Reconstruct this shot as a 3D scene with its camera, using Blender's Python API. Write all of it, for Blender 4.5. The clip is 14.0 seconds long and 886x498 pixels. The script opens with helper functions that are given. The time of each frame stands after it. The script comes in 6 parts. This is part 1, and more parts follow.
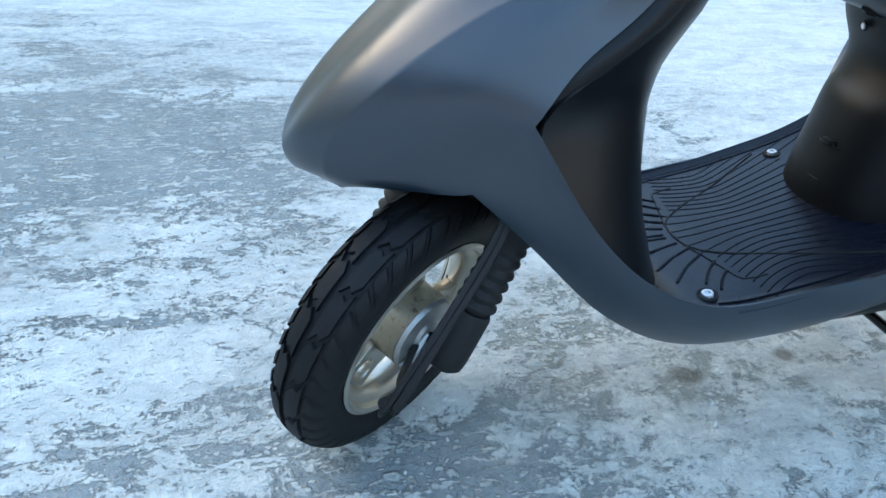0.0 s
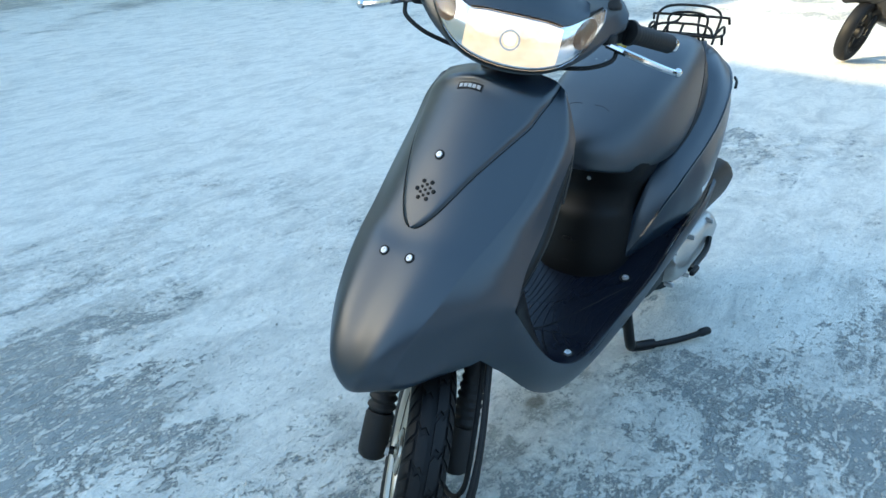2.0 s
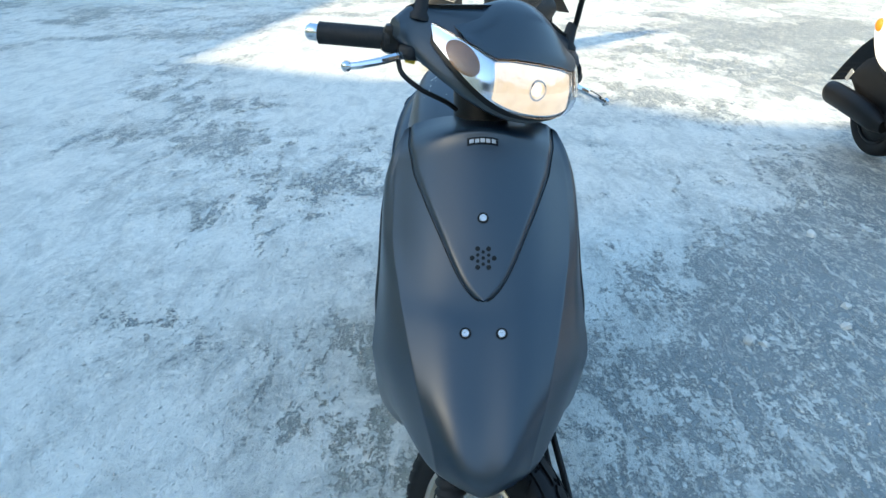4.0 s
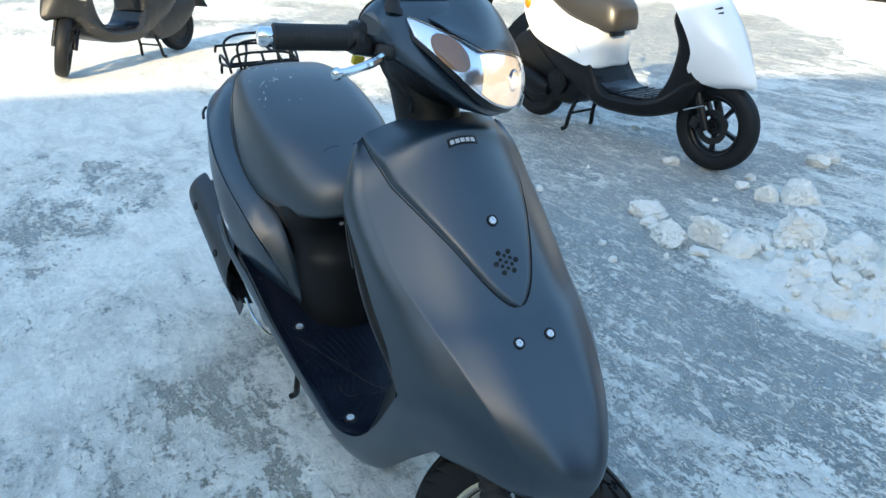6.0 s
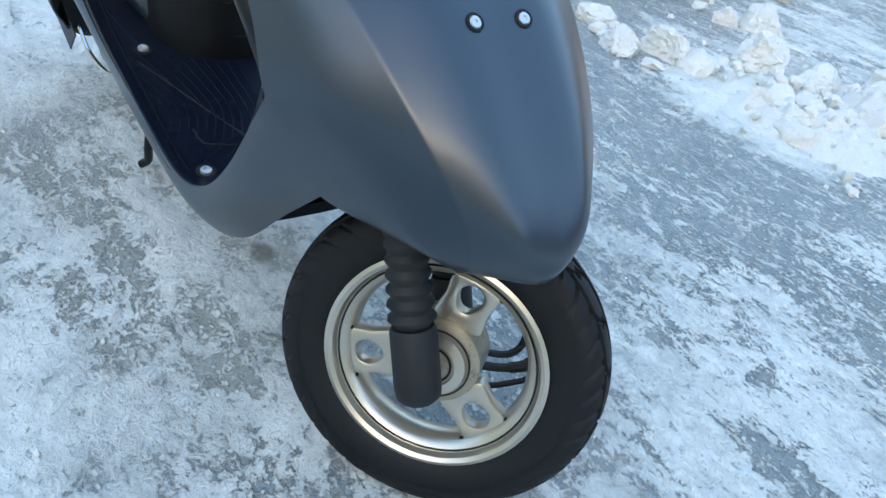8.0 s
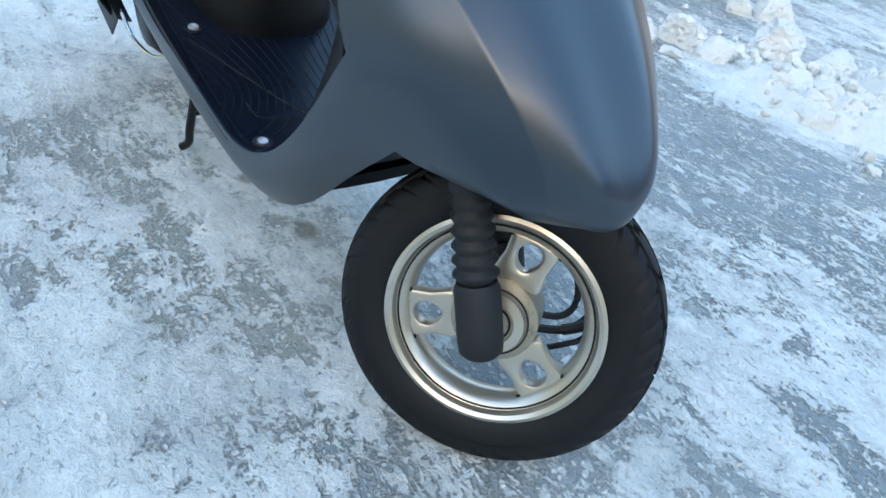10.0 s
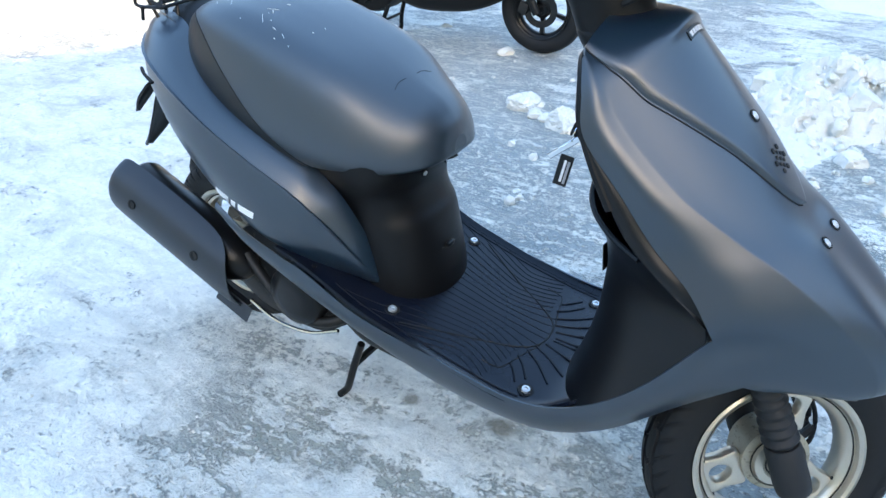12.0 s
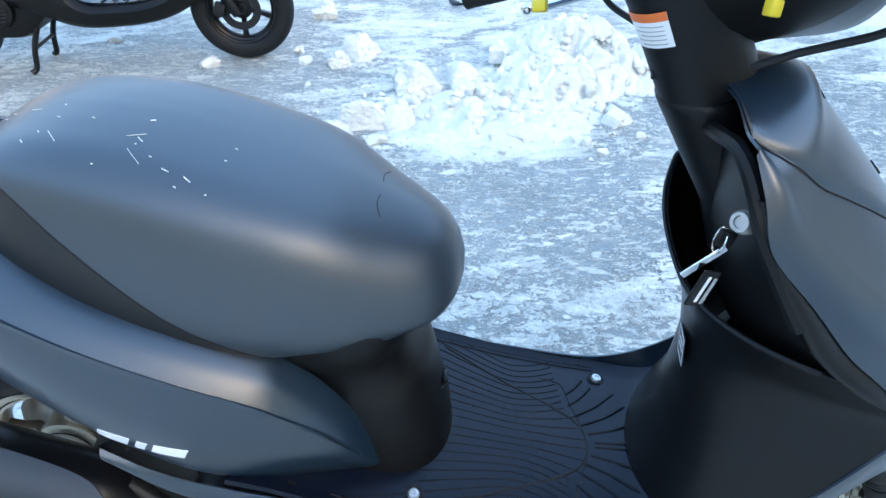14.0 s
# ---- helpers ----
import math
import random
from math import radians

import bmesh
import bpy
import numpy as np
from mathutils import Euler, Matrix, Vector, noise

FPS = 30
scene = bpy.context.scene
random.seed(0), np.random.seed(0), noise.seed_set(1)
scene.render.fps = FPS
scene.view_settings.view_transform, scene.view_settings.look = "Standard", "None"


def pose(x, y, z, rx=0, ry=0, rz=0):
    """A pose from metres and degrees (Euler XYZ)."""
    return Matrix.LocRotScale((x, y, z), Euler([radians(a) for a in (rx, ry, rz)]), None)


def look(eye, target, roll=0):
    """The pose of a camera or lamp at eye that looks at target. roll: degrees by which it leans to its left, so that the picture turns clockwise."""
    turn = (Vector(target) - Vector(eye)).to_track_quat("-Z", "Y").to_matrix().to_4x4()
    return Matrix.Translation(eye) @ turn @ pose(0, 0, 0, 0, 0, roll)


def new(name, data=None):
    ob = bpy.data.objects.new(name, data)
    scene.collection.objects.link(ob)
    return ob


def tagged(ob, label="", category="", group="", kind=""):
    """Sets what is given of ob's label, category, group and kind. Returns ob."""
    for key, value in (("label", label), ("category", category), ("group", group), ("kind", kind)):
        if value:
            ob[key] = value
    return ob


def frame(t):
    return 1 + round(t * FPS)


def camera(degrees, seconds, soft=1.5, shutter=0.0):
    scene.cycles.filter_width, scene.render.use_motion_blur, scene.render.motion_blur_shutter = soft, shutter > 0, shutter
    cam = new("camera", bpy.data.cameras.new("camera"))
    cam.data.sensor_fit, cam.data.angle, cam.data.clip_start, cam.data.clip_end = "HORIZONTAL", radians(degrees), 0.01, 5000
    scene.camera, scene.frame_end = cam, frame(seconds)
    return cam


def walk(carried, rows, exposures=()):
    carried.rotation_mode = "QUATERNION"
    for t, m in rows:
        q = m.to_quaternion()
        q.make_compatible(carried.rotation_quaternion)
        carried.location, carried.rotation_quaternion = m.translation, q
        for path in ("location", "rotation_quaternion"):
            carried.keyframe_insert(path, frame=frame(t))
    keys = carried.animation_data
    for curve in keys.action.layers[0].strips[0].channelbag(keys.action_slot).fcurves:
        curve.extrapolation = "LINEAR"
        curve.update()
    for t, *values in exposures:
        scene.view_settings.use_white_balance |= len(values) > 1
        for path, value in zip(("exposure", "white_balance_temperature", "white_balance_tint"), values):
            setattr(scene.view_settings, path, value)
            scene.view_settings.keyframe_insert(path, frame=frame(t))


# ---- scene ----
cam = camera(63.3, 14.0)
PATH = [
    (0, (0.807, 0.776, 0.768), (0.329, -0.880, -0.262), 4.2),
    (0.5, (0.921, 0.898, 0.952), (0.169, -0.716, 0.042), 2.9),
    (1, (1.051, 0.885, 1.043), (0.117, -0.619, 0.114), -2.2),
    (1.5, (1.198, 0.826, 1.096), (-0.045, -0.416, 0.14), -0.2),
    (2, (1.432, 0.72, 1.136), (0.013, -0.392, 0.269), -1.3),
    (2.5, (1.568, 0.561, 1.157), (0.022, -0.341, 0.265), 0.1),
    (2.7, (1.574, 0.481, 1.154), (-0.041, -0.288, 0.26), 2.0),
    (4.8, (1.556, -0.312, 1.2), (-0.219, 0.039, 0.347), -0.8),
    (5, (1.521, -0.361, 1.193), (-0.233, 0.082, 0.34), 0.1),
    (5.5, (1.423, -0.481, 1.184), (-0.246, 0.256, 0.364), -1.0),
    (6, (1.326, -0.568, 1.166), (-0.229, 0.362, 0.319), 1.1),
    (6.5, (1.272, -0.601, 1.122), (-0.236, 0.359, 0.225), 5.5),
    (7, (1.216, -0.553, 1.007), (-0.134, 0.441, -0.082), 7.3),
    (7.5, (1.106, -0.418, 0.853), (-0.115, 0.641, -0.325), 11.5),
    (10, (1.112, -0.499, 0.783), (-0.116, 0.557, -0.391), 10.7),
    (10.5, (1.097, -0.596, 0.949), (-0.216, 0.445, -0.142), 5.5),
    (11, (1.005, -0.692, 1.023), (-0.26, 0.421, -0.054), 1.0),
    (11.5, (0.854, -0.808, 1.08), (-0.329, 0.424, 0.039), -0.3),
    (12, (0.687, -0.941, 1.104), (-0.3, 0.449, 0.058), -2.4),
    (12.5, (0.517, -0.981, 1.097), (-0.335, 0.486, 0.039), -0.5),
    (13, (0.327, -0.947, 1.121), (-0.373, 0.57, 0.021), -5.1),
    (13.5, (0.167, -0.855, 1.132), (-0.141, 0.769, 0.007), -4.6),
    (14, (0.098, -0.725, 1.147), (-0.035, 0.905, -0.003), -1.9),
]
# exposure and white balance along the walk
EXPO = [(0.0, 1.91, 9900, 7), (1.0, 1.62, 9300, 2), (2.5, 1.44, 9250, 0), (5.0, 1.18, 8400, 0), (7.5, 1.73, 9750, 7), (10.2, 1.84, 9600, 8), (11.5, 1.99, 9500, 10), (14.0, 2.23, 9300, 9)]
walk(cam, [(t, look(eye, target, roll)) for t, eye, target, roll in PATH], EXPO)

# ---- light: low winter sun behind a building, blue sky fills the shade ----
SUN_EL, SUN_AZ = 21.0, 135.0
world = bpy.data.worlds.new("sky")
scene.world = world
world.use_nodes = True
wn = world.node_tree.nodes
sky = wn.new("ShaderNodeTexSky")
sky.sky_type, sky.sun_disc = "NISHITA", False
sky.sun_elevation, sky.sun_rotation = radians(SUN_EL), radians(SUN_AZ)
sky.air_density, sky.dust_density, sky.ozone_density = 1.0, 2.0, 4.0
haze = wn.new("ShaderNodeVectorMath")
haze.operation, haze.inputs[1].default_value = "ADD", (0.35, 1.1, 2.8)
world.node_tree.links.new(sky.outputs[0], haze.inputs[0])
world.node_tree.links.new(haze.outputs[0], wn["Background"].inputs[0])
wn["Background"].inputs[1].default_value = 0.15

sun_dir = Vector((math.sin(radians(SUN_AZ)) * math.cos(radians(SUN_EL)), math.cos(radians(SUN_AZ)) * math.cos(radians(SUN_EL)), math.sin(radians(SUN_EL))))
sun = new("sun", bpy.data.lights.new("sun", "SUN"))
sun.data.energy, sun.data.angle, sun.data.color = 3.6, radians(0.5), (1.0, 0.90, 0.76)
sun.matrix_world = look(sun_dir * 50, (0, 0, 0))


# ---- materials ----
def material(name, base, rough=0.5, metal=0.0, grain=0.0, grain_size=60.0, vary=0.12, vary_size=6.0, bump=0.0, bump_size=400.0, coat=0.0, coat_rough=0.03, spec=0.5, dirt=None, dirt_at=0.62):
    """A surface with colour changes at two sizes, fine relief, and a dirt or frost colour laid in patches."""
    m = bpy.data.materials.new(name)
    m.use_nodes = True
    nt = m.node_tree
    nodes, links = nt.nodes, nt.links
    b = nodes["Principled BSDF"]
    tc = nodes.new("ShaderNodeTexCoord")
    geo_scale = nodes.new("ShaderNodeTexNoise")
    geo_scale.inputs["Scale"].default_value, geo_scale.inputs["Detail"].default_value = vary_size, 4
    links.new(tc.outputs["Object"], geo_scale.inputs["Vector"])
    fine = nodes.new("ShaderNodeTexNoise")
    fine.inputs["Scale"].default_value, fine.inputs["Detail"].default_value = grain_size, 5
    links.new(tc.outputs["Object"], fine.inputs["Vector"])
    ramp = nodes.new("ShaderNodeMapRange")
    ramp.inputs["To Min"].default_value, ramp.inputs["To Max"].default_value = 1 - vary, 1 + vary
    links.new(geo_scale.outputs["Fac"], ramp.inputs["Value"])
    ramp2 = nodes.new("ShaderNodeMapRange")
    ramp2.inputs["To Min"].default_value, ramp2.inputs["To Max"].default_value = 1 - grain, 1 + grain
    links.new(fine.outputs["Fac"], ramp2.inputs["Value"])
    mul = nodes.new("ShaderNodeMath")
    mul.operation = "MULTIPLY"
    links.new(ramp.outputs[0], mul.inputs[0])
    links.new(ramp2.outputs[0], mul.inputs[1])
    col = nodes.new("ShaderNodeVectorMath")
    col.operation = "SCALE"
    col.inputs[0].default_value = base
    links.new(mul.outputs[0], col.inputs["Scale"])
    out = col.outputs[0]
    if dirt:
        spots = nodes.new("ShaderNodeTexNoise")
        spots.inputs["Scale"].default_value, spots.inputs["Detail"].default_value, spots.inputs["Roughness"].default_value = vary_size * 3, 8, 0.7
        links.new(tc.outputs["Object"], spots.inputs["Vector"])
        edge = nodes.new("ShaderNodeMapRange")
        edge.inputs["From Min"].default_value, edge.inputs["From Max"].default_value = dirt_at, dirt_at + 0.12
        links.new(spots.outputs["Fac"], edge.inputs["Value"])
        mix = nodes.new("ShaderNodeMix")
        mix.data_type = "RGBA"
        links.new(edge.outputs[0], mix.inputs["Factor"])
        links.new(out, mix.inputs["A"])
        mix.inputs["B"].default_value = (*dirt, 1)
        out = mix.outputs["Result"]
    links.new(out, b.inputs["Base Color"])
    b.inputs["Metallic"].default_value = metal
    b.inputs["Specular IOR Level"].default_value = spec
    b.inputs["Coat Weight"].default_value, b.inputs["Coat Roughness"].default_value = coat, coat_rough
    rr = nodes.new("ShaderNodeMapRange")
    rr.inputs["To Min"].default_value, rr.inputs["To Max"].default_value = max(0.02, rough - 0.06), rough + 0.06
    links.new(geo_scale.outputs["Fac"], rr.inputs["Value"])
    links.new(rr.outputs[0], b.inputs["Roughness"])
    if bump:
        bn = nodes.new("ShaderNodeTexNoise")
        bn.inputs["Scale"].default_value, bn.inputs["Detail"].default_value = bump_size, 4
        links.new(tc.outputs["Object"], bn.inputs["Vector"])
        bp = nodes.new("ShaderNodeBump")
        bp.inputs["Strength"].default_value, bp.inputs["Distance"].default_value = bump, 0.002
        links.new(bn.outputs["Fac"], bp.inputs["Height"])
        links.new(bp.outputs[0], b.inputs["Normal"])
    return m


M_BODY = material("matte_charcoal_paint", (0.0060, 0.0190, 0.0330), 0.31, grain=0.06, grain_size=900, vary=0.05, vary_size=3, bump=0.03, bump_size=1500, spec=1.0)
M_PLASTIC = material("black_textured_plastic", (0.0055, 0.0055, 0.006), 0.44, grain=0.15, grain_size=500, vary=0.15, bump=0.08, bump_size=900, spec=0.22)
M_GLOSS = material("black_smooth_plastic", (0.0065, 0.0065, 0.007), 0.32, vary=0.1, bump=0.03, bump_size=600, spec=0.27)
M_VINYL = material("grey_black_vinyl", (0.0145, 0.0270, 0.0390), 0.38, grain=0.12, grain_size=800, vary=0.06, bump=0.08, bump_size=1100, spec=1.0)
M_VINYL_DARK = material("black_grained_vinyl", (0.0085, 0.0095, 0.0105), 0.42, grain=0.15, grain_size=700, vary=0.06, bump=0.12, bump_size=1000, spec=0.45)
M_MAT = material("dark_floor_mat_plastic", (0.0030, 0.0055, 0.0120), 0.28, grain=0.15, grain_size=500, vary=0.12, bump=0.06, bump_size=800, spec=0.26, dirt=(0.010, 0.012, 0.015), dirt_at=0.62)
M_RIB = material("matte_mat_ribs", (0.0030, 0.0045, 0.0085), 0.5, vary=0.1, spec=0.14)
M_RUBBER = material("tyre_rubber", (0.0065, 0.0068, 0.0078), 0.60, grain=0.2, grain_size=300, vary=0.2, vary_size=10, bump=0.15, bump_size=500, spec=0.3, dirt=(0.030, 0.031, 0.033), dirt_at=0.68)
M_GRIP = material("soft_black_rubber", (0.007, 0.007, 0.008), 0.62, bump=0.2, bump_size=700)
M_RIM = material("champagne_silver_paint", (0.60, 0.53, 0.44), 0.30, metal=0.85, grain=0.08, grain_size=400, vary=0.1, vary_size=14, dirt=(0.20, 0.18, 0.15), dirt_at=0.66)
M_HUB = material("tarnished_hub_metal", (0.40, 0.35, 0.27), 0.42, metal=0.7, grain=0.12, grain_size=200, vary=0.2, vary_size=30, dirt=(0.12, 0.10, 0.08), dirt_at=0.56)
M_CHROME = material("chrome", (0.75, 0.76, 0.78), 0.10, metal=1.0, vary=0.05)
M_ALLOY = material("cast_aluminium", (0.50, 0.49, 0.47), 0.42, metal=0.8, grain=0.12, grain_size=200, vary=0.15, vary_size=12, bump=0.08, bump_size=300, dirt=(0.16, 0.14, 0.12), dirt_at=0.62)
M_SCREW = material("zinc_screw", (0.66, 0.66, 0.66), 0.42, metal=0.85, vary=0.1, vary_size=80)
M_STEEL = material("dark_engine_metal", (0.020, 0.020, 0.020), 0.5, metal=0.5, grain=0.2, grain_size=150, vary=0.3, vary_size=12, dirt=(0.10, 0.085, 0.07), dirt_at=0.6)
M_HEAT = material("matte_grey_exhaust_paint", (0.016, 0.022, 0.029), 0.42, grain=0.08, grain_size=600, vary=0.08, bump=0.05, bump_size=900)
M_HOLE = material("black_gap", (0.004, 0.004, 0.004), 0.8)
M_AMBER = material("amber_bulb_glass", (0.36, 0.17, 0.09), 0.34, vary=0.35, vary_size=70, bump=0.5, bump_size=160, spec=0.3)
M_ORANGE = material("orange_lens", (0.75, 0.20, 0.02), 0.2, vary=0.1, vary_size=30)
M_REFLECT = material("faceted_reflector", (0.85, 0.86, 0.88), 0.16, metal=1.0, vary=0.08, vary_size=60)
M_LABEL = material("paper_label", (0.75, 0.75, 0.74), 0.45, vary=0.05)
M_LABEL_RED = material("label_orange_print", (0.80, 0.16, 0.04), 0.45)
M_INK = material("label_grey_print", (0.30, 0.30, 0.31), 0.5)
M_BADGE = material("silver_badge_print", (0.50, 0.51, 0.53), 0.35)
M_YELLOW = material("yellow_plastic", (0.80, 0.52, 0.03), 0.4)
M_WHITE_PRINT = material("white_print", (0.78, 0.78, 0.78), 0.35)
M_WHITE = material("white_gloss_paint", (0.80, 0.80, 0.80), 0.22, vary=0.03, coat=0.3)
M_SEAT2 = material("worn_black_vinyl", (0.035, 0.032, 0.028), 0.34, vary=0.15, bump=0.12, bump_size=900)
M_DARK2 = material("dusty_dark_paint", (0.022, 0.021, 0.020), 0.4, vary=0.2, dirt=(0.10, 0.09, 0.08), dirt_at=0.58)
M_WIRE = material("basket_wire", (0.30, 0.29, 0.28), 0.4, metal=0.6)
M_BLUE = material("blue_black_seat_cover", (0.02, 0.03, 0.06), 0.4)
M_PLASTER = material("ochre_plaster", (0.78, 0.60, 0.40), 0.9, grain=0.1, grain_size=30, vary=0.1, vary_size=1.0)
M_BLOCKER = material("dark_blocker", (0.050, 0.051, 0.054), 0.9, grain=0.15, grain_size=8, vary=0.15, vary_size=0.6)
M_CAR = material("dark_car_paint", (0.02, 0.021, 0.025), 0.25, coat=0.4, vary=0.1)


def glass(name, tint=(0.96, 0.97, 1.0), rough=0.03):
    m = bpy.data.materials.new(name)
    m.use_nodes = True
    b = m.node_tree.nodes["Principled BSDF"]
    b.inputs["Base Color"].default_value = (*tint, 1)
    b.inputs["Transmission Weight"].default_value, b.inputs["Roughness"].default_value, b.inputs["IOR"].default_value = 1.0, rough, 1.45
    return m


M_LENS = glass("clear_lens")


def lamp_material():
    """The lit headlight: a pale reflector with a warm glow of the bulb."""
    m = material("lit_headlight", (0.74, 0.66, 0.56), 0.22, metal=0.5, grain=0.35, grain_size=55, vary=0.25, vary_size=26, bump=1.0, bump_size=90)
    b = m.node_tree.nodes["Principled BSDF"]
    b.inputs["Emission Color"].default_value, b.inputs["Emission Strength"].default_value = (1.0, 0.77, 0.59, 1), 0.34
    return m


M_LAMP = lamp_material()
M_BULB = lamp_material()
M_BULB.name = "glowing_bulb"
M_BULB.node_tree.nodes["Principled BSDF"].inputs["Emission Strength"].default_value = 0.9


def ice_material():
    """Trodden ice and snow: crusty white over grey-blue ice, with a grain of crystals and a few dirty stains."""
    m = bpy.data.materials.new("trodden_ice")
    m.use_nodes = True
    nt = m.node_tree
    nodes, links = nt.nodes, nt.links
    b = nodes["Principled BSDF"]
    tc = nodes.new("ShaderNodeTexCoord")

    def noise_node(size, detail, rough=0.6, warp=0.0, stretch=None):
        n = nodes.new("ShaderNodeTexNoise")
        n.inputs["Scale"].default_value, n.inputs["Detail"].default_value, n.inputs["Roughness"].default_value, n.inputs["Distortion"].default_value = size, detail, rough, warp
        if stretch:
            mp = nodes.new("ShaderNodeMapping")
            mp.inputs["Scale"].default_value, mp.inputs["Rotation"].default_value = stretch, (0, 0, 0.2)
            links.new(tc.outputs["Object"], mp.inputs["Vector"])
            links.new(mp.outputs[0], n.inputs["Vector"])
        else:
            links.new(tc.outputs["Object"], n.inputs["Vector"])
        return n.outputs["Fac"]

    def ranged(src, a, z, lo=0.0, hi=1.0):
        r = nodes.new("ShaderNodeMapRange")
        r.inputs["From Min"].default_value, r.inputs["From Max"].default_value, r.inputs["To Min"].default_value, r.inputs["To Max"].default_value = a, z, lo, hi
        links.new(src, r.inputs["Value"])
        return r.outputs[0]

    def mixed(fac, a, z):
        x = nodes.new("ShaderNodeMix")
        x.data_type = "RGBA"
        links.new(fac, x.inputs["Factor"])
        for key, v in (("A", a), ("B", z)):
            if isinstance(v, tuple):
                x.inputs[key].default_value = (*v, 1)
            else:
                links.new(v, x.inputs[key])
        return x.outputs["Result"]

    def calc(op, a, z):
        x = nodes.new("ShaderNodeMath")
        x.operation = op
        for k, v in enumerate((a, z)):
            if isinstance(v, (int, float)):
                x.inputs[k].default_value = v
            else:
                links.new(v, x.inputs[k])
        return x.outputs[0]

    def bias(spots):
        """Broad patches that were swept bare (minus) or lie under crust (plus)."""
        total = None
        for x, y, rx, ry, amount in spots:
            d = nodes.new("ShaderNodeVectorMath")
            d.operation = "SUBTRACT"
            links.new(tc.outputs["Object"], d.inputs[0])
            d.inputs[1].default_value = (x, y, 0)
            e = nodes.new("ShaderNodeVectorMath")
            e.operation = "MULTIPLY"
            links.new(d.outputs[0], e.inputs[0])
            e.inputs[1].default_value = (1 / rx, 1 / ry, 0)
            f = nodes.new("ShaderNodeVectorMath")
            f.operation = "LENGTH"
            links.new(e.outputs[0], f.inputs[0])
            g = ranged(f.outputs["Value"], 0.35, 1.15, amount, 0.0)
            total = g if total is None else calc("ADD", total, g)
        return total

    def warped(size, amount):
        """Object coordinates pushed about by noise, for ragged edges."""
        jig = nodes.new("ShaderNodeTexNoise")
        jig.inputs["Scale"].default_value, jig.inputs["Detail"].default_value = size, 4
        links.new(tc.outputs["Object"], jig.inputs["Vector"])
        shrink = nodes.new("ShaderNodeVectorMath")
        shrink.operation, shrink.inputs["Scale"].default_value = "SCALE", amount
        links.new(jig.outputs["Color"], shrink.inputs[0])
        moved = nodes.new("ShaderNodeVectorMath")
        moved.operation = "ADD"
        links.new(tc.outputs["Object"], moved.inputs[0])
        links.new(shrink.outputs[0], moved.inputs[1])
        return moved.outputs[0]

    def chips(size, share, jag, stretch):
        """Loose flakes: some cells of a warped mosaic, each with a ragged edge."""
        mp = nodes.new("ShaderNodeMapping")
        mp.inputs["Scale"].default_value, mp.inputs["Rotation"].default_value = stretch, (0, 0, 0.25)
        links.new(warped(jag, 0.9 / jag), mp.inputs["Vector"])
        cell = nodes.new("ShaderNodeTexVoronoi")
        cell.inputs["Scale"].default_value = size
        links.new(mp.outputs[0], cell.inputs["Vector"])
        sep = nodes.new("ShaderNodeSeparateColor")
        links.new(cell.outputs["Color"], sep.inputs[0])
        keep = ranged(sep.outputs[0], 1 - share - 0.03, 1 - share + 0.03)
        return calc("MULTIPLY", keep, ranged(cell.outputs["Distance"], 0.52, 0.34)), sep.outputs[1]

    broad = noise_node(0.75, 3, 0.5, 0.6)
    patch = noise_node(4.0, 6, 0.62, 0.9, (0.72, 1.6, 1.0))
    mid = noise_node(13, 6, 0.72, 1.0, (0.8, 1.35, 1.0))
    streak = noise_node(17, 5, 0.66, 1.4, (0.62, 1.5, 1.0))
    crumb = noise_node(38, 5, 0.72, 0.6)
    crystal = noise_node(130, 4, 0.7)
    both = calc("ADD", calc("MULTIPLY", broad, 1.1), calc("MULTIPLY", patch, 1.15))
    # the patch at (-4.9, -0.5) puts the sun's white-out into the snow cover
    both = calc("ADD", both, bias([(1.10, -0.98, 0.62, 0.52, -0.32), (-0.15, 0.72, 0.5, 0.25, -0.12), (-1.3, -0.9, 1.8, 1.2, 0.07), (0.35, 0.95, 0.7, 0.45, -0.06), (-0.3, 1.25, 1.3, 0.55, -0.15), (1.05, -1.25, 0.75, 0.42, -0.16), (0.05, 0.45, 0.75, 0.30, -0.05), (0.10, 0.15, 0.70, 0.30, 0.05), (-0.10, -0.32, 0.60, 0.34, -0.14), (0.25, 1.10, 0.80, 0.34, -0.10), (-0.65, 1.35, 0.60, 0.35, -0.14), (-1.7, -0.6, 1.3, 0.9, 0.06), (0.75, 0.60, 0.40, 0.30, 0.08), (0.0, 1.54, 0.42, 0.20, 0.34), (0.40, 0.50, 0.35, 0.22, 0.06), (0.9, -3.3, 1.8, 1.4, 0.30), (-0.8, -2.9, 1.8, 1.5, 0.26), (-3.0, -5.5, 4.0, 3.0, 0.25), (-0.6, -2.2, 2.2, 1.1, 0.08), (-1.2, 4.2, 2.5, 1.6, -0.12), (-1.3, 2.0, 1.6, 1.0, -0.15), (-4.9, -0.5, 2.2, 1.3, 0.35), (0.95, 1.85, 0.65, 0.60, -0.16), (0.25, 1.30, 0.55, 0.28, -0.08), (-0.9, 2.5, 1.0, 0.5, -0.08), (-5.6, 5.2, 3.6, 3.4, -0.34)]))
    # soft frost, and the crisp broken crust that lies over it in fields
    body = calc("ADD", both, calc("ADD", calc("MULTIPLY", mid, 0.50), calc("MULTIPLY", streak, 0.45)))
    fine = calc("ADD", calc("MULTIPLY", crumb, 0.62), calc("MULTIPLY", crystal, 0.42))
    level = calc("ADD", body, fine)
    soft = ranged(level, 1.72, 2.24)
    crisp = ranged(level, 1.95, 2.03)
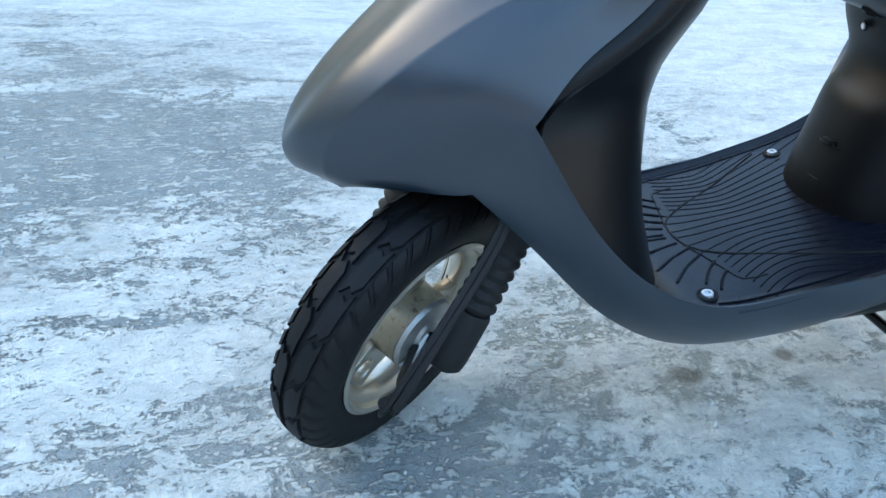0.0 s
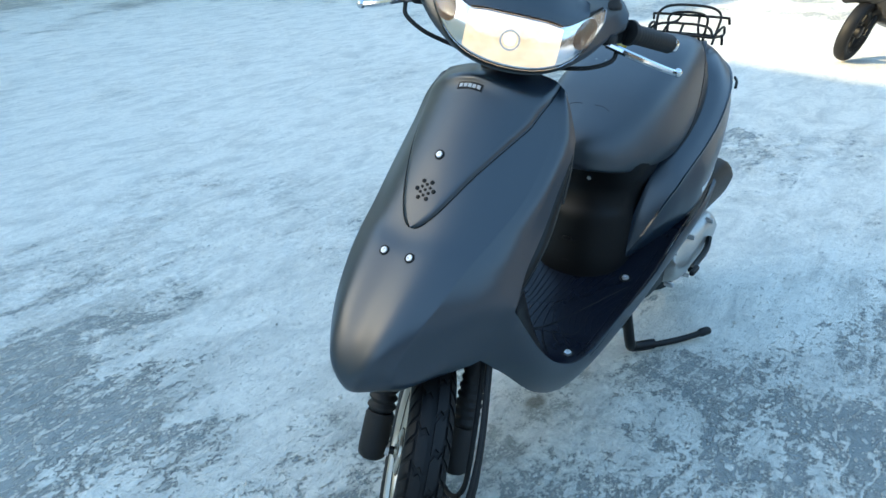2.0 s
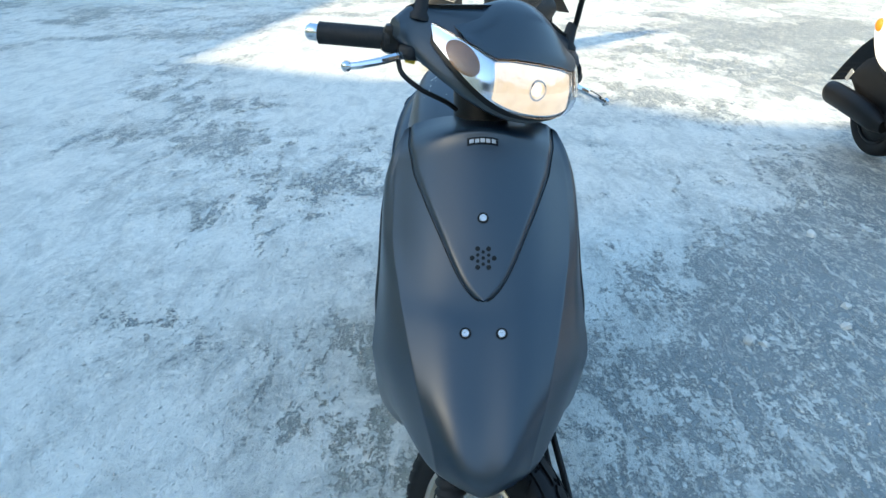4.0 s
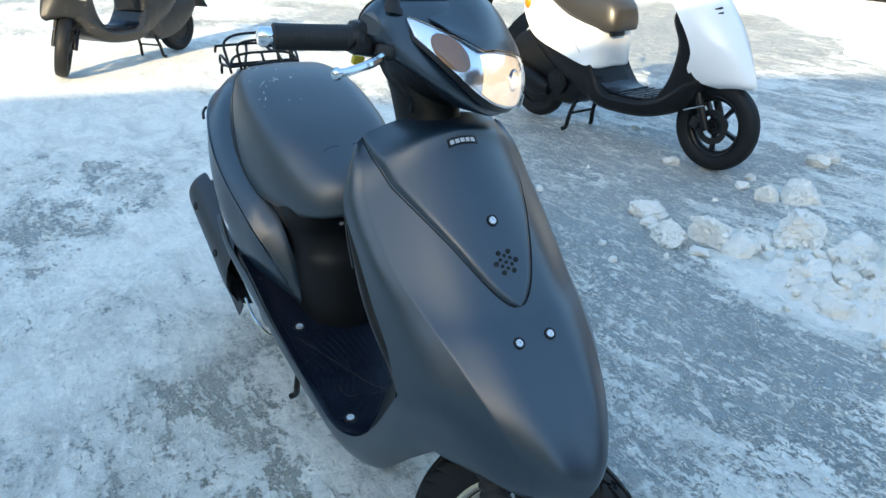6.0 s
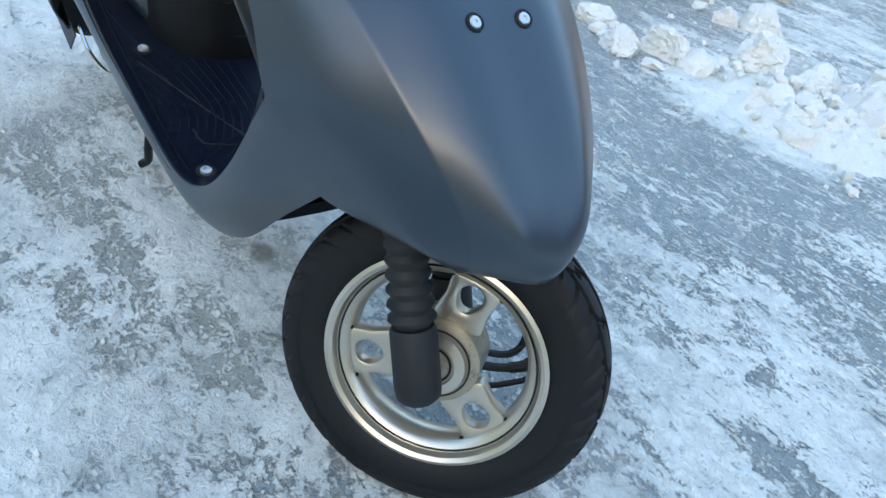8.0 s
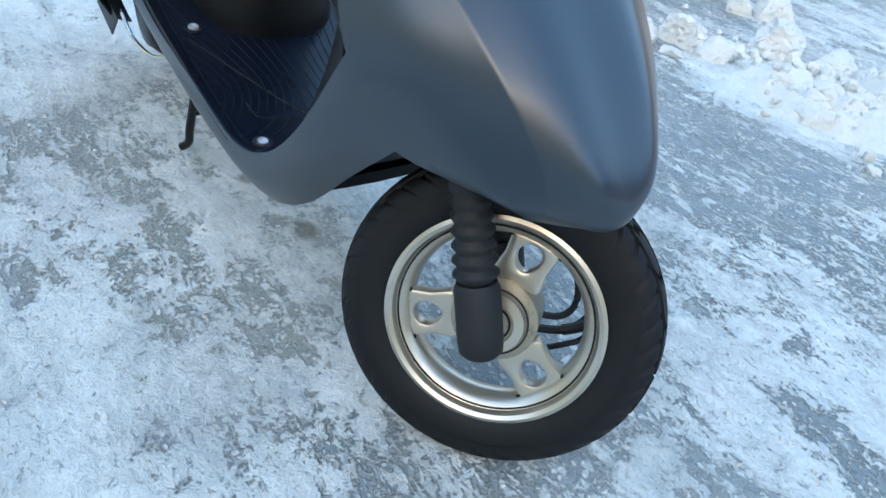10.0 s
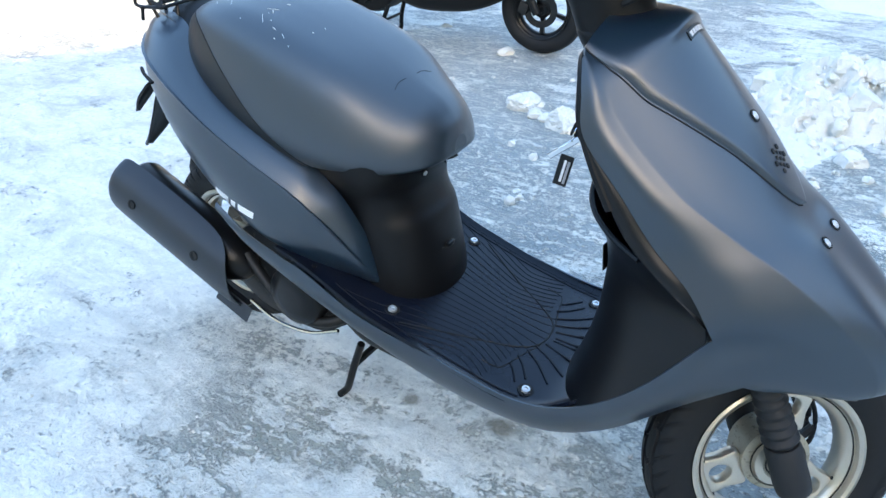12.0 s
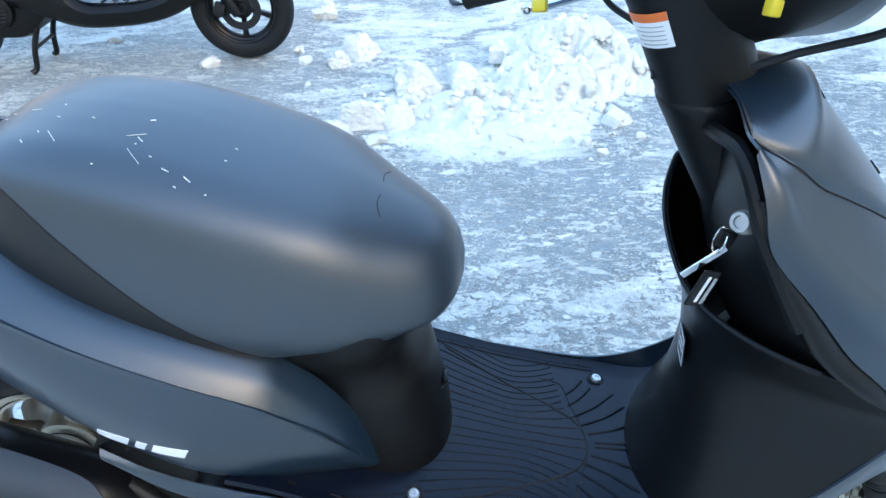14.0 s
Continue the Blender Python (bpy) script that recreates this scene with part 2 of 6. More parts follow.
    field = ranged(noise_node(2.6, 4, 0.6, 0.7), 0.36, 0.58, 0.25, 0.95)
    windblown = calc("SUBTRACT", 1.0, bias([(0.2, -3.6, 3.2, 2.5, 0.75)]))
    field = calc("MULTIPLY", field, windblown)
    cover = calc("ADD", calc("MULTIPLY", crisp, field), calc("MULTIPLY", soft, calc("SUBTRACT", 1.0, field)))
    big, tone = chips(46, 0.20, 30, (0.75, 1.25, 1.0))
    small, tone2 = chips(105, 0.26, 60, (0.85, 1.2, 1.0))
    flake = calc("MAXIMUM", calc("MULTIPLY", big, 0.85), calc("MULTIPLY", small, 0.9))
    flake = calc("MULTIPLY", flake, ranged(body, 1.0, 1.40, 0.55, 1.0))
    flake = calc("MAXIMUM", flake, ranged(calc("ADD", streak, calc("MULTIPLY", crystal, 0.35)), 0.705, 0.755, 0.0, 0.85))
    cover = calc("MAXIMUM", cover, calc("MULTIPLY", flake, windblown))
    pits = calc("MULTIPLY", ranged(noise_node(75, 4, 0.75, 0.8, (0.7, 1.4, 1.0)), 0.40, 0.33), 0.55)
    cover = calc("SUBTRACT", cover, calc("MULTIPLY", pits, cover))
    ice = mixed(ranged(noise_node(1.6, 4), 0.35, 0.65), (0.180, 0.220, 0.222), (0.320, 0.350, 0.342))
    ice = mixed(ranged(crumb, 0.35, 0.72, 0.0, 0.5), ice, (0.45, 0.47, 0.45))
    dirt = calc("MAXIMUM", ranged(noise_node(2.1, 5, 0.6, 0.5), 0.60, 0.76, 0.0, 0.45), ranged(bias([(-0.12, -0.22, 0.60, 0.42, 0.8), (0.25, -0.10, 0.45, 0.34, 0.5)]), 0.1, 0.8, 0.0, 0.65))
    ice = mixed(dirt, ice, (0.38, 0.37, 0.29))
    snow = mixed(ranged(crumb, 0.3, 0.7), (0.725, 0.705, 0.635), (0.90, 0.865, 0.775))
    snow = mixed(ranged(noise_node(5.5, 8, 0.72, 0.9, (0.7, 1.5, 1.0)), 0.44, 0.66, 0.0, 0.75), snow, (0.54, 0.535, 0.485))
    ground_colour = mixed(cover, ice, snow)
    # two oily brown drips under the engine
    drip = calc("ADD", bias([(0.147, -0.003, 0.052, 0.036, 1.0), (-0.063, -0.029, 0.034, 0.028, 1.0)]), calc("MULTIPLY", calc("SUBTRACT", crumb, 0.5), 1.1))
    ground_colour = mixed(ranged(drip, 0.45, 0.95, 0.0, 0.7), ground_colour, (0.16, 0.125, 0.075))
    links.new(ground_colour, b.inputs["Base Color"])
    links.new(ranged(cover, 0.0, 1.0, 0.28, 0.80), b.inputs["Roughness"])
    height = calc("ADD", calc("MULTIPLY", cover, 0.75), calc("ADD", calc("MULTIPLY", crumb, 0.7), calc("MULTIPLY", crystal, 0.5)))
    bp = nodes.new("ShaderNodeBump")
    bp.inputs["Strength"].default_value, bp.inputs["Distance"].default_value = 1.0, 0.010
    links.new(height, bp.inputs["Height"])
    links.new(bp.outputs[0], b.inputs["Normal"])
    return m


M_ICE = ice_material()
M_SNOW = material("dirty_white_snow", (0.70, 0.668, 0.605), 0.85, grain=0.10, grain_size=120, vary=0.06, vary_size=9, bump=1.0, bump_size=110, dirt=(0.50, 0.46, 0.40), dirt_at=0.61)


# ---- mesh helpers ----
def cr(points, per):
    """A smooth curve through the points, per samples to each stretch, ends included."""
    p = np.array(points, float)
    p = np.vstack([2 * p[0] - p[1], p, 2 * p[-1] - p[-2]])
    out = []
    for i in range(1, len(p) - 2):
        a, b, c, d = p[i - 1], p[i], p[i + 1], p[i + 2]
        for t in np.linspace(0, 1, per, endpoint=False):
            out.append(0.5 * (2 * b + (c - a) * t + (2 * a - 5 * b + 4 * c - d) * t * t + (3 * b - a - 3 * c + d) * t**3))
    out.append(p[-2])
    return np.array(out)


def surface(rows, per_u, per_v):
    """A grid of points through rows of control points."""
    fine = [cr(r, per_v) for r in rows]
    return np.stack([cr([f[k] for f in fine], per_u) for k in range(len(fine[0]))], 1)


def grid_into(bm, g, close_v=False, flip=False):
    nu, nv = g.shape[:2]
    v = [[bm.verts.new(g[i, j]) for j in range(nv)] for i in range(nu)]
    for i in range(nu - 1):
        for j in range(nv if close_v else nv - 1):
            k = (j + 1) % nv
            q = [v[i][j], v[i + 1][j], v[i + 1][k], v[i][k]]
            bm.faces.new(q[::-1] if flip else q)
    return v


def mirror_y(g):
    return g * np.array([1, -1, 1])


def part(name, bm, mat, parent=None, label="", sharp=42, m=None):
    """Links a bmesh as one mesh object under a thing or a part."""
    if m is not None:
        bm.transform(m)
    bmesh.ops.recalc_face_normals(bm, faces=bm.faces[:])
    me = bpy.data.meshes.new(name)
    bm.to_mesh(me)
    bm.free()
    for poly in me.polygons:
        poly.use_smooth = True
    if sharp:
        me.set_sharp_from_angle(angle=radians(sharp))
    me.materials.append(mat)
    ob = new(name, me)
    if parent is not None:
        ob.parent = parent
    if label:
        tagged(ob, label)
    return ob


def thicken(bm, thick):
    """Gives an open sheet an inner side and closes its rim."""
    bm.normal_update()
    outer = bm.faces[:]
    rim = [e for e in bm.edges if e.is_boundary]
    twin = {v: bm.verts.new(v.co - v.normal * thick) for v in bm.verts[:]}
    for f in outer:
        bm.faces.new([twin[v] for v in reversed(f.verts)])
    for e in rim:
        a, b = e.verts
        f = e.link_faces[0]
        vs = list(f.verts)
        if vs[(vs.index(a) + 1) % len(vs)] is b:
            a, b = b, a
        bm.faces.new([a, b, twin[b], twin[a]])
    return bm


def shell(grids, thick, weld=True, out=None):
    """A bmesh of thin walls from point grids; the grids are the outer side, which looks along out or away from the middle."""
    bm = bmesh.new()
    for g in grids:
        grid_into(bm, g)
    if weld:
        bmesh.ops.remove_doubles(bm, verts=bm.verts[:], dist=2e-4)
    bmesh.ops.recalc_face_normals(bm, faces=bm.faces[:])
    middle = sum((v.co for v in bm.verts), Vector()) / len(bm.verts)
    facing = sum(f.calc_area() * f.normal.dot(Vector(out) if out else f.calc_center_median() - middle) for f in bm.faces)
    if facing < 0:
        bmesh.ops.reverse_faces(bm, faces=bm.faces[:])
    return thicken(bm, thick)


def loft(rings, per_u=4, per_v=3, caps=True):
    """A closed body through rings of control points."""
    rings = [np.vstack([np.array(r, float)]) for r in rings]
    fine = []
    for r in rings:
        n = len(r)
        c = cr(np.vstack([r[-2:], r, r[:2]]), per_v)
        fine.append(c[2 * per_v : 2 * per_v + n * per_v])
    g = np.stack([cr([f[k] for f in fine], per_u) for k in range(len(fine[0]))], 1)
    bm = bmesh.new()
    v = grid_into(bm, g, close_v=True)
    if caps:
        bm.faces.new(v[0])
        bm.faces.new(v[-1][::-1])
    return bm


def tube(points, r, sides=8, per=5, bm=None, smooth=True, taper=None):
    """A round bar along a curve."""
    bm = bm or bmesh.new()
    c = cr(points, per) if smooth else np.array(points, float)
    d = np.gradient(c, axis=0)
    up = np.array([0.13, 0.21, 0.97])
    rings = []
    for i, (p, t) in enumerate(zip(c, d)):
        t = t / (np.linalg.norm(t) + 1e-12)
        a = np.cross(t, up)
        if np.linalg.norm(a) < 0.05:
            a = np.cross(t, (1, 0, 0))
        a /= np.linalg.norm(a)
        b = np.cross(t, a)
        rr = r if taper is None else r * np.interp(i / (len(c) - 1), [0, 1], taper)
        rings.append([bm.verts.new(p + rr * (math.cos(q) * a + math.sin(q) * b)) for q in np.linspace(0, 2 * math.pi, sides, endpoint=False)])
    for x, y in zip(rings, rings[1:]):
        for k in range(sides):
            bm.faces.new([x[k], x[(k + 1) % sides], y[(k + 1) % sides], y[k]])
    bm.faces.new(rings[0][::-1])
    bm.faces.new(rings[-1])
    return bm


def lathe(profile, n=48, axis="y", close=False, bm=None):
    """Turns a profile of (radius, along) round an axis."""
    bm = bm or bmesh.new()
    rings = []
    for q in np.linspace(0, 2 * math.pi, n, endpoint=False):
        c, s = math.cos(q), math.sin(q)
        rings.append([bm.verts.new({"y": (r * c, h, r * s), "z": (r * c, r * s, h), "x": (h, r * c, r * s)}[axis]) for r, h in profile])
    m = len(profile)
    for i in range(n):
        a, b = rings[i], rings[(i + 1) % n]
        for k in range(m if close else m - 1):
            l = (k + 1) % m
            if (a[k].co - b[k].co).length < 1e-7 and (a[l].co - b[l].co).length < 1e-7:
                continue
            bm.faces.new([a[k], a[l], b[l], b[k]])
    bmesh.ops.remove_doubles(bm, verts=bm.verts[:], dist=1e-6)
    return bm


def box(size, at=(0, 0, 0), bevel=0.004, turn=(0, 0, 0), segments=2):
    bm = bmesh.new()
    bmesh.ops.create_cube(bm, size=1)
    bmesh.ops.scale(bm, vec=size, verts=bm.verts[:])
    if bevel:
        bmesh.ops.bevel(bm, geom=bm.edges[:], offset=min(bevel, 0.45 * min(size)), segments=segments, profile=0.5, affect="EDGES")
    bm.transform(pose(*at, *turn))
    return bm


def plate(outline, thick, hole=None):
    """A flat piece in x and z, thick along y, with an optional hole of as many points."""
    bm = bmesh.new()
    o = [bm.verts.new((x, -thick / 2, z)) for x, z in outline]
    if hole:
        h = [bm.verts.new((x, -thick / 2, z)) for x, z in hole]
        n = len(o)
        faces = [bm.faces.new([o[i], o[(i + 1) % n], h[(i + 1) % n], h[i]]) for i in range(n)]
    else:
        faces = [bm.faces.new(o)]
    ext = bmesh.ops.extrude_face_region(bm, geom=faces)
    bmesh.ops.translate(bm, vec=(0, thick, 0), verts=[e for e in ext["geom"] if isinstance(e, bmesh.types.BMVert)])
    bmesh.ops.recalc_face_normals(bm, faces=bm.faces[:])
    return bm


def align(at, normal, turn=0.0):
    """A pose whose z looks along the normal."""
    return Matrix.Translation(at) @ Vector(normal).to_track_quat("Z", "Y").to_matrix().to_4x4() @ pose(0, 0, 0, 0, 0, turn)


def screw(parent, at, normal, r=0.0065, name="screw", m=None):
    """A cross-head screw in a dark washer."""
    base = align(at, normal, 20)
    if m is not None:
        base = m @ base
    ob = part(name, lathe([(0.0, 0.0002), (r * 0.28, 0.0002), (r * 0.36, 0.0016), (r * 0.86, 0.0015), (r, 0.0004), (r, -0.003), (0, -0.003)], 16, "z"), M_SCREW, parent, "zinc cross-head screw", m=base)
    part("washer", lathe([(r, 0.0004), (r * 1.45, 0.0006), (r * 1.5, -0.002), (r, -0.002)], 16, "z", close=True), M_HOLE, ob, m=base)
    return ob


def empty(name, at=(0, 0, 0), turn=0.0):
    ob = new(name)
    ob.empty_display_size = 0.1
    ob.matrix_world = pose(*at, 0, 0, turn)
    return ob


# ---- ground: one sheet of trodden ice that reaches the horizon ----
def ground():
    fine = np.arange(-2.6, 2.6001, 0.026)
    far = 2.6 * 1.09 ** np.arange(1, 58)
    ax = np.concatenate([-far[::-1], fine, far])
    x, y = np.meshgrid(ax, ax + 0.6, indexing="ij")
    bm = bmesh.new()
    near = np.exp(-((x / 9) ** 2 + (y / 9) ** 2))
    z = np.zeros_like(x)
    flat_x, flat_y, flat_n = x.ravel(), y.ravel(), near.ravel()
    zz = np.array([noise.fractal((a * 1.7, b * 1.7, 0.0), 1.0, 2.0, 3) * 0.006 + noise.fractal((a * 11, b * 11, 3.0), 0.9, 2.1, 3) * 0.0028 if n > 0.02 else 0.0 for a, b, n in zip(flat_x, flat_y, flat_n)])
    z = zz.reshape(x.shape) * near
    grid_into(bm, np.stack([x, y, z], -1))
    ob = part("ground", bm, M_ICE, None, sharp=0)
    return tagged(ob, "trodden pale ice and crusty snow with grey-blue bare patches", "ice ground", kind="structure")


ground()


def building():
    """The block behind the camera whose roof edge throws the long shade."""
    tall = 6.0
    reach = tall / math.tan(radians(SUN_EL))
    off = Vector((math.sin(radians(SUN_AZ)), math.cos(radians(SUN_AZ)), 0)) * reach
    edge = [(-40, 1.4), (-5.0, -2.40), (-4.25, -0.75), (-4.0, 0.5), (-3.0, 1.75), (-2.55, 4.6), (-1.2, 7.0), (4.0, 13.0)]
    pts = [Vector((x, y, 0)) + off for x, y in edge]
    pts += [pts[-1] + Vector((14, -6, 0)), pts[0] + Vector((18, -26, 0)), pts[0] + Vector((0, -14, 0))]
    bm = bmesh.new()
    lo = [bm.verts.new((p.x, p.y, -0.2)) for p in pts]
    hi = [bm.verts.new((p.x, p.y, tall)) for p in pts]
    n = len(pts)
    for i in range(n):
        bm.faces.new([lo[i], lo[(i + 1) % n], hi[(i + 1) % n], hi[i]])
    bm.faces.new(hi)
    ob = part("building", bm, M_PLASTER, None, sharp=20)
    tagged(ob, "plain ochre plastered building block across the yard", "building", kind="structure")


building()


def horizon_blockers():
    """Dark blocks round the yard, out of view, added to shut out horizon light."""
    for k in range(9):
        a = radians(8 + 31 * k)
        # the low, near ones keep sunlit snow out of the scooter's reflections
        tall = 5.0 if k in (2, 3, 4) else (15.0, 18.0, 14.0)[k % 3]
        bm = box((27.0, 12.0, tall), (0, 0, 0), 0.05, segments=1)
        reach = 27 if k in (2, 3, 4) else 58
        bm.transform(pose(reach * math.cos(a), reach * math.sin(a), tall / 2 - 0.2, 0, 0, math.degrees(a) + 90))
        ob = part("horizon_blocker", bm, M_BLOCKER, None, sharp=20)
        tagged(ob, "plain dark unseen block added to shut out horizon light", "building", "blocks round the yard", kind="structure")


horizon_blockers()


# ---- the charcoal scooter: nose towards +x, its middle plane at y = 0 ----
scooter = tagged(empty("scooter"), "matte charcoal motor scooter on its centre stand, front wheel turned", "scooter")

RAKE, STEER = 22.5, 39.5
PIVOT = Vector((0.36, 0, 0.86))
STEER_AXIS = Vector((-math.sin(radians(RAKE)), 0, math.cos(radians(RAKE))))
TURNED = Matrix.Translation(PIVOT) @ Matrix.Rotation(radians(STEER), 4, STEER_AXIS) @ Matrix.Translation(-PIVOT)

# front cowl: middle line, soft crease and rear edge from the top to the nose
MID = [(0.318, 0, 0.862), (0.408, 0, 0.866), (0.424, 0, 0.848), (0.513, 0, 0.750), (0.597, 0, 0.648), (0.640, 0, 0.611), (0.700, 0, 0.553), (0.750, 0, 0.498), (0.780, 0, 0.450), (0.774, 0, 0.420), (0.748, 0, 0.406)]
CREASE = [(0.330, -0.118, 0.851), (0.363, -0.135, 0.820), (0.396, -0.148, 0.769), (0.474, -0.148, 0.695), (0.548, -0.134, 0.644), (0.600, -0.122, 0.612), (0.650, -0.109, 0.574), (0.696, -0.094, 0.530), (0.733, -0.076, 0.480), (0.742, -0.068, 0.438), (0.728, -0.060, 0.416)]
EDGE = [(0.334, -0.136, 0.838), (0.345, -0.156, 0.800), (0.358, -0.170, 0.752), (0.412, -0.172, 0.689), (0.461, -0.173, 0.629), (0.513, -0.175, 0.581), (0.553, -0.179, 0.524), (0.576, -0.158, 0.474), (0.596, -0.140, 0.436), (0.660, -0.100, 0.424), (0.706, -0.054, 0.411)]
PER = 6


def cowl_rows():
    rows = []
    for i, (c, k, e) in enumerate(zip(MID, CREASE, EDGE)):
        c, k, e = np.array(c), np.array(k), np.array(e)
        side = e + (k - e) * 0.5 + np.array([0.004, -0.006, 0.0])
        swell = 0.012 if i < 9 else 0.004
        front = k + (c - k) * np.array([0.62, 0.5, 0.62]) + np.array([swell * 0.6, 0, swell * 0.5])
        rows.append([e, side, k + (side - k) * 0.16, k + (front - k) * 0.14, front, c, front * np.array([1, -1, 1])])
    return rows


RIGHT = surface(cowl_rows(), PER, 5)[:, :-5]


def skirt(first):
    """The lower side panel from the nose back along the floor; its first column is the cowl's seam."""
    ups = [(0.466, -0.183, 0.402), (0.375, -0.183, 0.322), (0.272, -0.184, 0.288), (0.123, -0.186, 0.308), (-0.04, -0.190, 0.338), (-0.150, -0.199, 0.398), (-0.200, -0.204, 0.418), (-0.280, -0.210, 0.452), (-0.350, -0.205, 0.492)]
    lows = [(0.522, -0.140, 0.366), (0.410, -0.142, 0.258), (0.292, -0.146, 0.204), (0.130, -0.152, 0.212), (-0.02, -0.163, 0.262), (-0.130, -0.180, 0.318), (-0.200, -0.190, 0.360), (-0.280, -0.198, 0.412), (-0.345, -0.200, 0.474)]
    cols = [first]
    n = len(first)
    for u, l in zip(ups, lows):
        u, l = np.array(u), np.array(l)
        m = u + (l - u) * 0.5 + np.array([0, -0.010, -0.002])
        cols.append(np.array([(1 - t) ** 2 * u + 2 * t * (1 - t) * (2 * m - 0.5 * (u + l)) + t * t * l for t in np.linspace(0, 1, n)]))
    return np.stack([cr([c[k] for c in cols], 5) for k in range(n)], 1)


SKIRT = skirt(RIGHT[6 * PER : 8 * PER + 1, 0])
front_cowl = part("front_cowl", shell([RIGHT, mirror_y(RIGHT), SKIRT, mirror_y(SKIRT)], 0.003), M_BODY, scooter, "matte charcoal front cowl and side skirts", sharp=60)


def cowl_at(u, y):
    """A point of the front cowl and its outward normal: u counts the stations from the top, y is across."""
    s = -1 if y > 0 else 1
    g = RIGHT if s > 0 else mirror_y(RIGHT)
    i = min(max((2 * u if u < 1 else u + 1) * PER, 0), len(g) - 2)
    a, t = int(i), i - int(i)
    row, nxt = g[a] * (1 - t) + g[a + 1] * t, g[min(a + 1, len(g) - 2)] * (1 - t) + g[min(a + 2, len(g) - 1)] * t
    ys = np.abs(row[:, 1])
    p = np.array([np.interp(abs(y), ys[::-1], row[::-1, k]) for k in range(3)])
    q = np.array([np.interp(abs(y), np.abs(nxt[:, 1])[::-1], nxt[::-1, k]) for k in range(3)])
    dy = 0.004 if abs(y) < 0.1 else -0.004
    r = np.array([np.interp(abs(y) + dy, ys[::-1], row[::-1, k]) for k in range(3)])
    p[1] = y
    q[1] = y
    r[1] = y + dy * (1 if y >= 0 else -1)
    n = np.cross(q - p, r - p)
    n /= np.linalg.norm(n) + 1e-12
    if n[0] + 0.6 * n[2] < 0:
        n = -n
    if abs(y) < 0.002:
        n[1] = 0.0
    return Vector(p), Vector(n)


def v_half(u):
    """Half the width of the V panel at a station."""
    return float(np.interp(u, [0, 0.5, 0.8, 1.15, 1.4, 1.68, 1.9, 2.15, 2.35, 2.56, 2.75, 2.88, 2.96, 3.0, 3.02], [0.124, 0.124, 0.119, 0.112, 0.103, 0.091, 0.0805, 0.0685, 0.0585, 0.047, 0.0345, 0.0235, 0.0155, 0.008, 0.002]))


def v_panel():
    us = np.concatenate([np.linspace(0.0, 2.6, 22), np.linspace(2.66, 2.94, 8), np.linspace(2.955, 3.02, 7)])

    def rows(shrink, lift):
        out = []
        for u in us:
            h = max(v_half(u) - shrink, 0.0008)
            row = []
            for f in np.concatenate([np.linspace(-1, -0.86, 7), np.linspace(-0.78, 0.78, 13), np.linspace(0.86, 1, 7)]):
                p, n = cowl_at(u, h * f + 1e-5)
                drop = max(0.0, (abs(f) * h - (h - 0.011)) / 0.011) if h > 0.012 else abs(f)
                row.append(np.array(p + n * (lift - 0.0052 * drop**2.2)))
            out.append(row)
        return np.array(out)

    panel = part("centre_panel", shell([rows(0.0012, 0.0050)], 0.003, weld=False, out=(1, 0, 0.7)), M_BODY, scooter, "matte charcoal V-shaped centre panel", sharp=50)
    gap = bmesh.new()
    for s in (-1, 1):
        line = []
        for u in us[:-1]:
            p, n = cowl_at(u, s * (v_half(u) + 0.0006))
            line.append(np.array(p + n * 0.0004))
        tube(line, 0.0011, 6, bm=gap, smooth=False)
    part("panel_gap", gap, M_HOLE, panel)
    for u, y, dark in ((2.0, 0.0, 0), (3.98, -0.0275, 1), (3.98, 0.0275, 1)):
        p, n = cowl_at(u, y + 1e-4)
        screw(panel if not dark else front_cowl, p + n * (0.0062 if not dark else 0.001), n, 0.0062)
    # horn grille: rings of round holes
    c, n = cowl_at(2.46, 1e-4)
    base = align(c + n * 0.0054, n)
    spots = [(0, 0, 0.0028)]
    for k in range(6):
        a = math.radians(60 * k)
        spots += [(0.0098 * math.sin(a), 0.0098 * math.cos(a), 0.0028), (0.0172 * math.cos(a), 0.0172 * math.sin(a), 0.0039)]
    for sx, sy, r in spots:
        part("grille_hole", lathe([(0.0, 0.0008), (r - 0.0003, 0.0008), (r, 0.0004), (r, -0.002)], 12, "z"), M_HOLE, panel, m=base @ Matrix.Translation((sx, sy, 0)))
    # badge: a dark plate with a row of silver bars, bent to the panel
    def bent(u0, u1, y0, y1, lift, n):
        rows = []
        for u in np.linspace(u0, u1, 4):
            rows.append([np.array((lambda q: q[0] + q[1] * lift)(cowl_at(u, y))) for y in np.linspace(y0, y1, n)])
        return shell([np.array(rows)], 0.0012, weld=False, out=(1, 0, 0.7))

    badge = part("badge", bent(0.925, 1.045, -0.0245, 0.0245, 0.0064, 11), M_GLOSS, panel, "black badge plate with silver marks")
    for k in range(5):
        y = -0.0172 + 0.0086 * k
        part("mark", bent(0.955, 1.015, y - 0.0033, y + 0.0033, 0.0070, 4), M_BADGE, badge)



v_panel()
